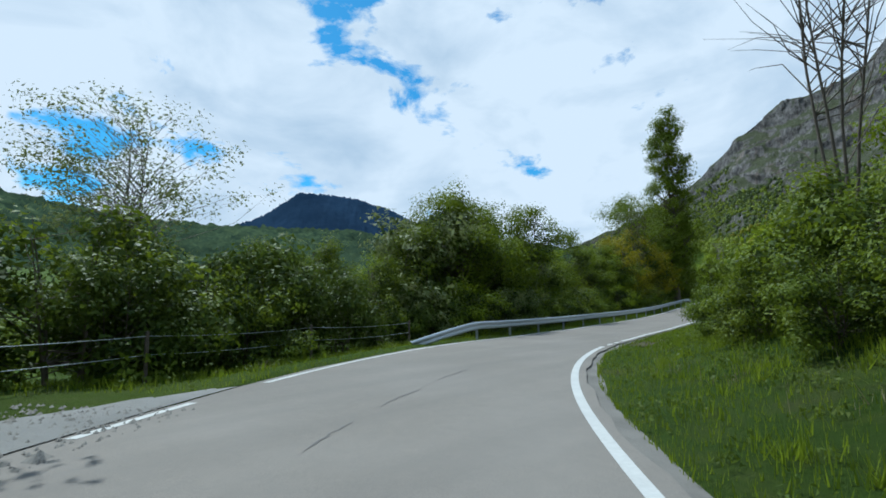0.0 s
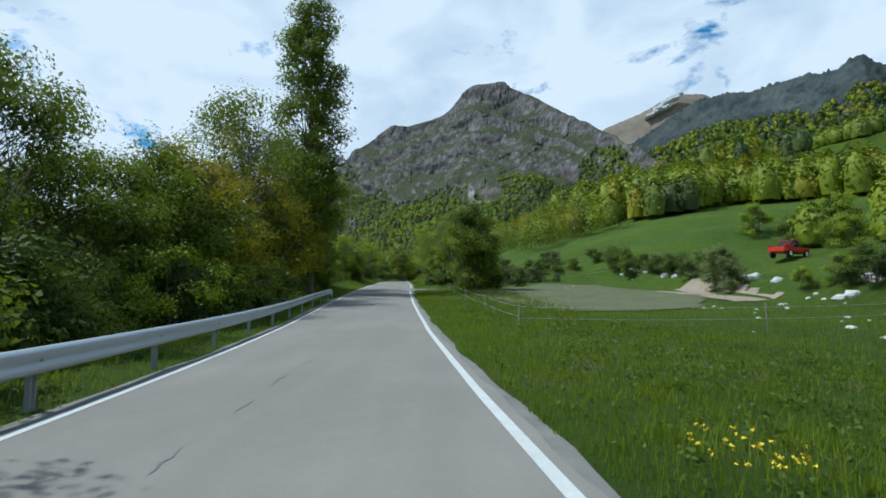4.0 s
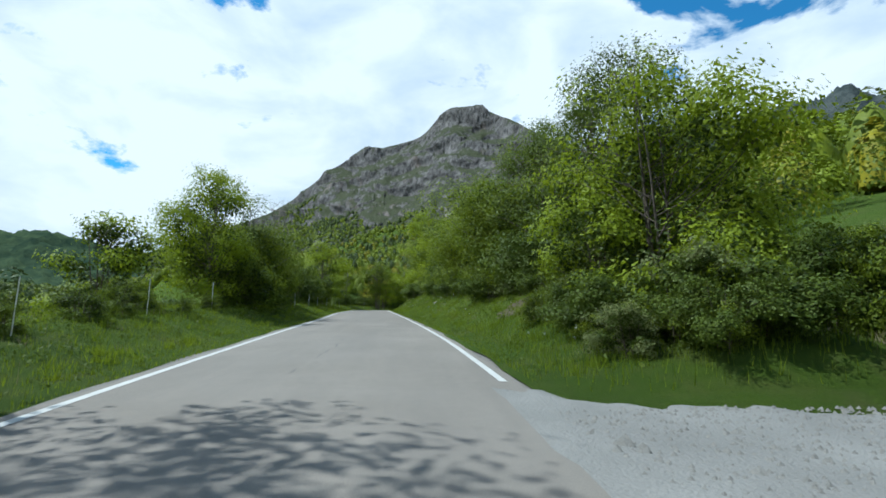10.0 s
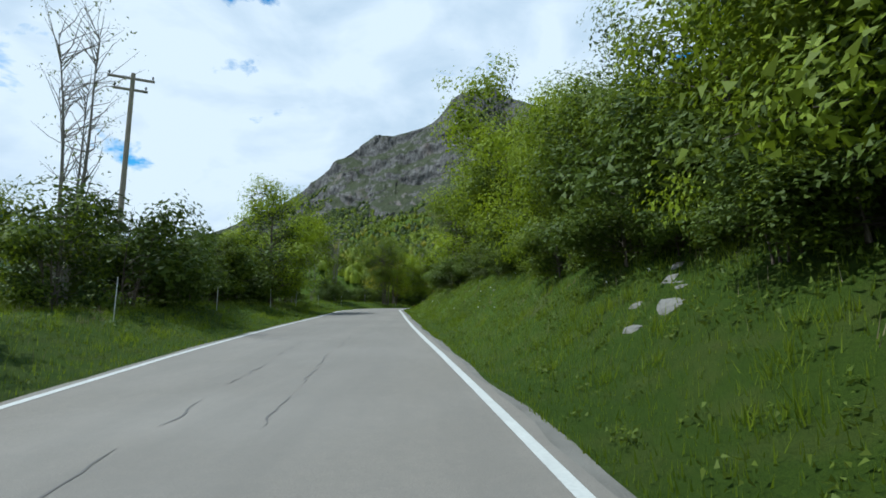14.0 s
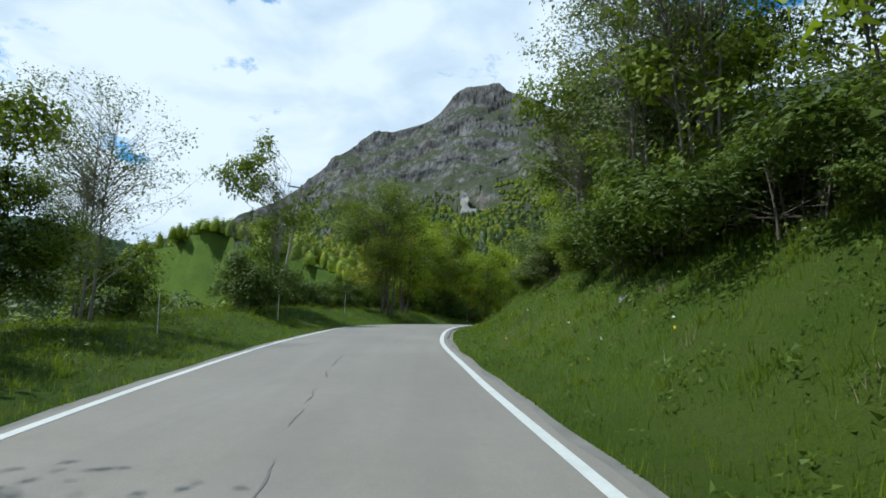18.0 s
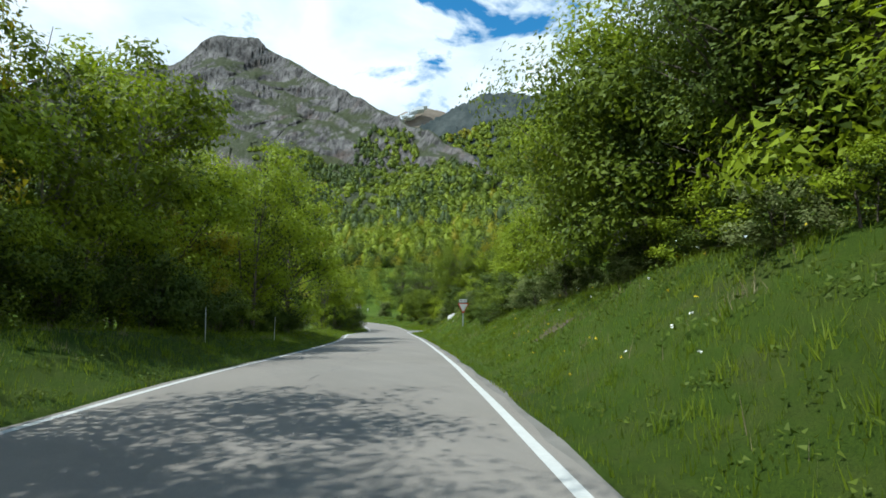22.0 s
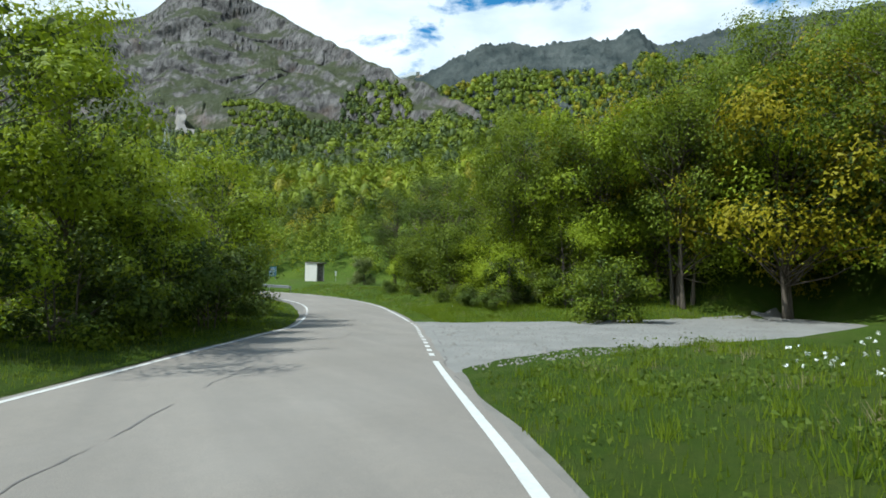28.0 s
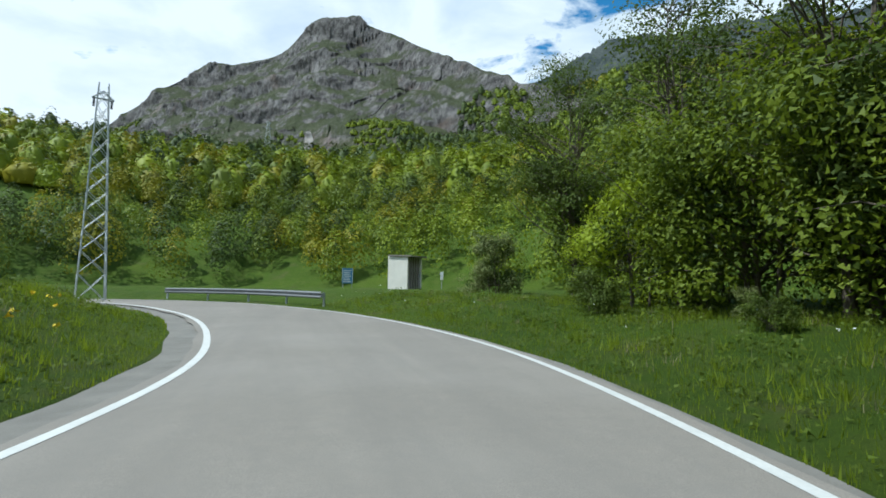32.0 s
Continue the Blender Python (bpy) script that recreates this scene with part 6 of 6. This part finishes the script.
def marker():
    x, y = 28.4, 303.6
    g = ground_at(x, y)
    t = empty("marker_post", Matrix.Translation((x, y, g)) @ Matrix.Rotation(radians(-20), 4, "Z"), "thin roadside post with a small grey plate", "marker")
    bm = bmesh.new()
    rod(bm, (0, 0, -0.2), (0, 0, 1.45), 0.03, seg=8)
    part("post", bm, M_POST, t)
    bm = bmesh.new()
    box(bm, -0.12, -0.045, 0.85, 0.12, -0.03, 1.5, 0.006)
    part("plate", bm, M_SIGNWHITE, t)


marker()


def red_board():
    x, y = 11.4, 274.0
    t = empty("marker_board", Matrix.Translation((x, y, ground_at(x, y))) @ Matrix.Rotation(radians(-12), 4, "Z"), "small red square board on a thin dark post in grass", "sign")
    bm = bmesh.new()
    rod(bm, (0, 0.03, -0.25), (0, 0.03, 1.1), 0.02, seg=8)
    part("post", bm, M_DARKMETAL, t)
    bm = bmesh.new()
    box(bm, -0.16, -0.012, 0.8, 0.16, 0.004, 1.12, 0.005)
    part("panel", bm, M_REDPAINT, t)


red_board()


# ---- the farm above the meadow ----
def red_trailer():
    x, y = 20.0, 75.0
    g = ground_at(x, y)
    t = empty("farm_pickup", Matrix.Translation((x, y, g)) @ Matrix.Rotation(radians(28), 4, "Z"), "red farm pickup parked on the terrace", "vehicle")
    bm = bmesh.new()
    box(bm, -2.0, -0.75, 0.45, 2.0, 0.75, 0.95, 0.10)
    part("body", bm, M_REDPAINT, t)
    bm = bmesh.new()
    box(bm, -0.55, -0.68, 0.94, 0.75, 0.68, 1.55, 0.16)
    cab = part("cab", bm, M_DARKMETAL, t, "dark glazed cab")
    bm = bmesh.new()
    box(bm, -0.4, -0.62, 1.52, 0.6, 0.62, 1.60, 0.03)
    part("roof", bm, M_REDPAINT, cab)
    for sy in (-1, 1):
        bm = bmesh.new()
        box(bm, -1.95, sy * 0.72 - 0.03, 0.94, -0.6, sy * 0.72 + 0.03, 1.12, 0.02)
        part("side_board", bm, M_REDPAINT, t)
        for px in (-1.25, 1.3):
            bm = bmesh.new()
            rod(bm, (px, sy * 0.62, 0.36), (px, sy * 0.80, 0.36), 0.36, seg=18)
            wh = part("wheel", bm, M_RUBBER, t)
            bm = bmesh.new()
            rod(bm, (px, sy * 0.801, 0.36), (px, sy * 0.83, 0.36), 0.21, 0.17, 14)
            part("rim", bm, M_SIGNWHITE, wh, "pale wheel rim")


red_trailer()


def shed():
    x, y = 33.5, 74.0
    g = ground_at(x, y)
    t = empty("field_shed", Matrix.Translation((x, y, g)) @ Matrix.Rotation(radians(35), 4, "Z"), "dark open-fronted livestock shed with a lean-to roof", "shed")
    for sx in (-2.6, 2.6):
        for sy, h in ((-1.6, 3.1), (1.6, 2.5)):
            bm = bmesh.new()
            box(bm, sx - 0.09, sy - 0.09, -0.4, sx + 0.09, sy + 0.09, h, 0.015)
            part("post", bm, M_POLEWOOD, t)
    bm = bmesh.new()
    box(bm, -3.0, -2.2, 2.86, 3.0, 2.1, 2.96, 0.01, Matrix.Rotation(radians(-9), 4, "X"))
    part("roof", bm, M_STEEL, t, "pale corrugated roof")
    for k in range(14):
        bm = bmesh.new()
        box(bm, -2.55 + 0.37 * k, 1.60, -0.2, -2.21 + 0.37 * k, 1.66, 2.45, 0.006)
        part("board", bm, M_DARKMETAL, t)
    for sx in (-2.62, 2.6):
        bm = bmesh.new()
        box(bm, sx, -1.5, 0.0, sx + 0.04, 1.5, 2.4, 0.006)
        part("side_cladding", bm, M_DARKMETAL, t)
    for z in (0.45, 0.9, 1.3):
        bm = bmesh.new()
        box(bm, -4.6, -2.0, z, 2.6, -1.94, z + 0.1, 0.008)
        part("rail", bm, M_WHITEPOST, t, "pale wooden fence rail")
    for k in range(5):
        bm = bmesh.new()
        box(bm, -4.6 + 1.75 * k, -1.94, -0.3, -4.48 + 1.75 * k, -1.84, 1.5, 0.01)
        part("fence_stake", bm, M_WHITEPOST, t)


shed()


# ---- stones ----
def make_stone(seed, size, flat=0.65, material=None):
    rnd = random.Random(seed)
    bm = bmesh.new()
    bmesh.ops.create_icosphere(bm, subdivisions=2, radius=size)
    for v in bm.verts:
        k = 1 + 0.28 * noise.noise(v.co * (1.6 / size) + Vector((seed, 0, 0))) + 0.10 * noise.noise(v.co * (4.0 / size))
        v.co = Vector((v.co.x * k * rnd.uniform(0.97, 1.03), v.co.y * k, v.co.z * k * flat))
    for _ in range(3):
        n = Vector((rnd.gauss(0, 1), rnd.gauss(0, 1), abs(rnd.gauss(0, 0.7)))).normalized()
        for v in bm.verts:
            over = v.co.dot(n) - size * 0.72
            if over > 0:
                v.co -= n * over
    me = bpy.data.meshes.new("stone")
    bm.to_mesh(me)
    bm.free()
    me.materials.append(material or M_STONE)
    return me


STONES = [make_stone(k, 1.0) for k in range(6)]
BANKROCKS = [make_stone(k + 20, 1.0, 0.55, M_BANKROCK) for k in range(4)]


def stone(s, d, size, label="pale limestone boulder lying in the grass", k=0, sink=0.25, up=0.0, shapes=STONES):
    x, y = place(np.array(s), np.array(d))
    o = new("stone", shapes[k % len(shapes)])
    o.matrix_world = Matrix.Translation((x, y, ground_at(x, y) - size * sink * 0.65 + up)) @ Matrix.Rotation(k * 1.7 + s, 4, "Z") @ Matrix.Diagonal((size, size * 0.8, size * 0.9, 1))
    return tagged(o, label, "stone", "scattered stones")


rs = random.Random(5)
for k in range(70):
    stone(rs.uniform(44, 84), rs.uniform(13.5, 27), rs.choice((0.10, 0.13, 0.16, 0.22)), "pale field stone lying on the pasture", k)
for k in range(22):
    stone(rs.uniform(52, 88), rs.uniform(25, 29), rs.uniform(0.3, 0.6), "grey boulder of the broken terrace wall", k)
for s, d, z in ((120.6, 5.6, 0.35), (121.2, 5.9, 0.25), (125.8, 5.7, 0.7), (126.6, 6.2, 0.55), (126.2, 5.2, 0.45), (112.5, 5.2, 0.3), (93.9, 8.4, 0.3), (93, 9.4, 0.2), (139, 5.8, 0.3), (147, 6.2, 0.25), (163.5, 5.6, 0.3), (116.5, 5.4, 0.25), (283, 7.0, 0.3), (284, 7.3, 0.2)):
    stone(s, d, z, "weathered grey rock breaking through the bank", int(s), 0.9, 0.0, BANKROCKS)
    stone(s + 0.5, d + 0.35, z * 0.6, "weathered grey rock breaking through the bank", int(s) + 1, 0.9, 0.0, BANKROCKS)
for s, d, z in ((232.4, 5.7, 0.36), (233.0, 5.9, 0.45), (233.5, 6.2, 0.34)):
    stone(s, d, z, "large white rock on top of the bank", int(s * 3), 0.0)


# ---- grass, weeds and flowers ----
def blades(name, label, n, pick, hlo, hhi, w, material, seed, bend=0.35):
    rnd = np.random.RandomState(seed)
    s, d = pick(rnd, n)
    xy = place(s, d)
    z = height(xy[:, 0], xy[:, 1])
    h = rnd.uniform(hlo, hhi, len(s))
    a = rnd.uniform(0, 2 * np.pi, len(s))
    base = np.concatenate([xy, z[:, None] - 0.02], 1)
    across = np.stack([np.cos(a), np.sin(a), 0 * a], 1) * (w * rnd.uniform(0.6, 1.4, len(s)))[:, None]
    b = rnd.uniform(0, 2 * np.pi, len(s))
    leanv = np.stack([np.cos(b), np.sin(b), 0 * b], 1) * (h * bend * rnd.rand(len(s)))[:, None]
    up = np.stack([0 * h, 0 * h, h], 1)
    v = np.stack([base - across, base + across, base + up + leanv], 1).reshape(-1, 3)
    return tagged(raw(name, v, np.arange(len(v)).reshape(-1, 3), material), label, "grass", kind="stuff")


def off_lane(s, d):
    bad = (d > 0) & (((s > 84.3) & (s < 92.3) & (d < 9)) | ((s > 250.5 + np.clip(d - 2.5, 0, 20) * 0.75) & (s < 270) & (d < 26))) | ((d < 0) & (s > -8) & (s < 8) & (d > -6.5))
    return ~bad


def verge_strip(lo, hi, s0=-15, s1=300, power=1.6):
    def pick(rnd, n):
        s = rnd.uniform(s0, s1, n)
        d = (lo + (hi - lo) * rnd.rand(n) ** power)
        right = rnd.rand(n) < 0.55
        d = np.where(right, edge_right(s) + d, edge_left(s) - d - shoulder(s))
        k = off_lane(s, d)
        return s[k], d[k]
    return pick


blades("verge_grass", "green roadside grass in spring growth", 200000, verge_strip(0.40, 5.0, power=1.7), 0.05, 0.17, 0.011, M_GRASS, 1)
blades("tall_grass", "taller grass on the banks", 190000, verge_strip(0.9, 9.0, power=1.0), 0.09, 0.25, 0.011, M_GRASS, 2)
blades("dry_grass", "pale dry stalks between the grass", 2600, verge_strip(1.2, 7.0, power=1.0), 0.2, 0.45, 0.005, M_DRY, 3, 0.25)


def tuft_pick(lo, hi, clumps, spread):
    """Blades gathered in clumps on the verges and banks."""
    def pick(rnd, n):
        s, d = verge_strip(lo, hi, power=1.0)(rnd, clumps)
        k = rnd.randint(0, len(s), n)
        r = spread * np.abs(rnd.normal(0, 1, n))
        a = rnd.uniform(0, 6.28, n)
        s2, d2 = s[k] + r * np.cos(a), d[k] + r * np.sin(a)
        ok = off_lane(s2, d2) & (d2 > edge_left(s2) - 30) & ((d2 > edge_right(s2) + 0.6) | (d2 < edge_left(s2) - 0.6))
        return s2[ok], d2[ok]
    return pick


blades("grass_tufts", "uneven clumps of long grass on the banks", 190000, tuft_pick(1.2, 7.5, 5200, 0.16), 0.12, 0.32, 0.010, M_GRASS, 7, 0.7)
blades("grass_tufts", "yellowish clumps of old grass on the banks", 26000, tuft_pick(1.6, 7.5, 900, 0.2), 0.10, 0.30, 0.006, M_DRY, 8, 0.7)


def meadow_pick(rnd, n):
    s = rnd.uniform(24, 86, n)
    d = edge_right(s) + 0.5 + 22 * rnd.rand(n) ** 1.4
    k = ~((s > 58) & (d > 8.2)) | (rnd.rand(n) < 0.25)
    return s[k], d[k]


blades("meadow_grass", "lush flat meadow grass beside the road", 90000, meadow_pick, 0.07, 0.22, 0.011, M_GRASS, 4)


def weeds(name, label, n, pick, size, count, spread, material, seed):
    """Low leafy plants: small rosettes of leaves."""
    rnd = np.random.RandomState(seed)
    s, d = pick(rnd, n)
    xy = place(s, d)
    z = height(xy[:, 0], xy[:, 1]) + spread * 0.8
    v, f = leaves(rnd, np.concatenate([xy, z[:, None]], 1), spread, count, size)
    return tagged(raw(name, v, f, material), label, "weeds", kind="stuff")


weeds("verge_weeds", "broad-leaved weeds along the verge", 11000, verge_strip(0.6, 7.5, power=1.1), 0.048, 18, 0.09, M_WEED, 11)
weeds("bank_weeds", "bramble and nettle growth on the banks", 4200, verge_strip(1.8, 8.0, power=0.9), 0.065, 30, 0.17, M_WEED, 12)


def flowers(name, label, n, s0, s1, d0, d1, lift, size, material, seed):
    rnd = np.random.RandomState(seed)
    c0 = rnd.randint(1, 5)
    s = rnd.uniform(s0, s1, n)
    d = rnd.uniform(d0, d1, n)
    k = off_lane(s, d) & ~((s > 248) & (s < 272) & (d > 0) & (d < 26))
    s, d = s[k], d[k]
    xy = place(s, d)
    z = height(xy[:, 0], xy[:, 1]) + lift * rnd.uniform(0.6, 1.2, len(s))
    v, f = leaves(rnd, np.concatenate([xy, z[:, None]], 1), size * 0.35, 5, size)
    return tagged(raw(name, v, f, material), label, "flowers", kind="stuff")


flowers("yellow_flowers", "small yellow meadow flowers", 40, 35.9, 36.7, 3.5, 4.2, 0.35, 0.022, M_FLOWER_Y, 1)
flowers("yellow_flowers", "yellow dandelions on the grassy bank", 120, 150, 245, 3.6, 7.5, 0.3, 0.035, M_FLOWER_Y, 2)
flowers("white_flowers", "white cow parsley flowers on the bank", 260, 90, 300, 4.0, 8.5, 0.45, 0.035, M_FLOWER_W, 3)
flowers("white_flowers", "white blossom cluster in the grass", 160, 245.0, 248.5, 6.2, 8.5, 0.6, 0.035, M_FLOWER_W, 4)
flowers("white_flowers", "white hawthorn blossom among leaves", 90, 24, 31, 7.6, 9.0, 1.9, 0.05, M_FLOWER_W, 6)
flowers("yellow_flowers", "yellow flowers on the far verge", 60, 276, 292, -8, -5, 0.35, 0.07, M_FLOWER_Y, 5)


def lane_tufts(rnd, n):
    s, d = rnd.uniform(258, 270, n), rnd.uniform(5, 24, n)
    k = (fnoise(s, d, 1.6, 3.0) > 0.45) & (s > 256 + 0.35 * d)
    return s[k], d[k]


blades("lane_grass", "thin grass tufts growing through the gravel", 5000, lane_tufts, 0.03, 0.11, 0.008, M_GRASS, 21)
blades("lane_edge_grass", "rough grass at the far edge of the gravel lane", 22000, lambda rnd, n: (rnd.uniform(268.6, 277, n), 4 + 20 * rnd.rand(n) ** 1.2), 0.08, 0.3, 0.014, M_GRASS, 23)
blades("paddock_grass", "short grazed grass in the farm track's margins", 9000, lambda rnd, n: (rnd.uniform(91.5, 104, n), rnd.uniform(4, 24, n)), 0.12, 0.4, 0.010, M_GRASS, 22)


def loose_gravel(n, s0, s1, d0, d1, seed, name, label):
    """Loose chippings lying on the lane: small four-sided pebbles."""
    rnd = np.random.RandomState(seed)
    s, d = rnd.uniform(s0, s1, n), d0 + (d1 - d0) * rnd.rand(n)
    k = s > 251.5 + 0.75 * np.clip(d - 2.5, 0, 20) if s0 > 200 else s > -99
    s, d = s[k], d[k]
    xy = place(s, d)
    z = height(xy[:, 0], xy[:, 1]) + 0.058
    sz = rnd.uniform(0.012, 0.045, len(s)) * (1 + 2.0 * (rnd.rand(len(s)) > 0.97))
    a = rnd.uniform(0, 6.28, len(s))
    c = np.concatenate([xy, z[:, None]], 1)
    vs = [c + np.stack([np.cos(a + q) * sz * m, np.sin(a + q) * sz, 0 * sz - 0.01], 1) for q, m in ((0, 1.2), (2.1, 0.9), (4.2, 1.0))] + [c + np.stack([0.2 * sz, 0.1 * sz, sz * 0.7], 1)]
    v = np.stack(vs, 1).reshape(-1, 3)
    b = np.arange(len(s))[:, None] * 4
    f = np.concatenate([b + np.array([i]) for i in ((0, 1, 3), (1, 2, 3), (2, 0, 3))])
    return tagged(raw(name, v, f, M_BANKROCK), label, "gravel", kind="stuff")


loose_gravel(8000, 252, 268.2, 3.2, 24, 31, "loose_gravel", "loose grey chippings on the lane")
loose_gravel(1800, 86.4, 90.6, 3.4, 9, 32, "loose_gravel", "loose pale chippings on the farm track")
loose_gravel(2500, -6, 7, -6.2, -3.0, 33, "loose_gravel", "loose grey chippings on the lay-by")
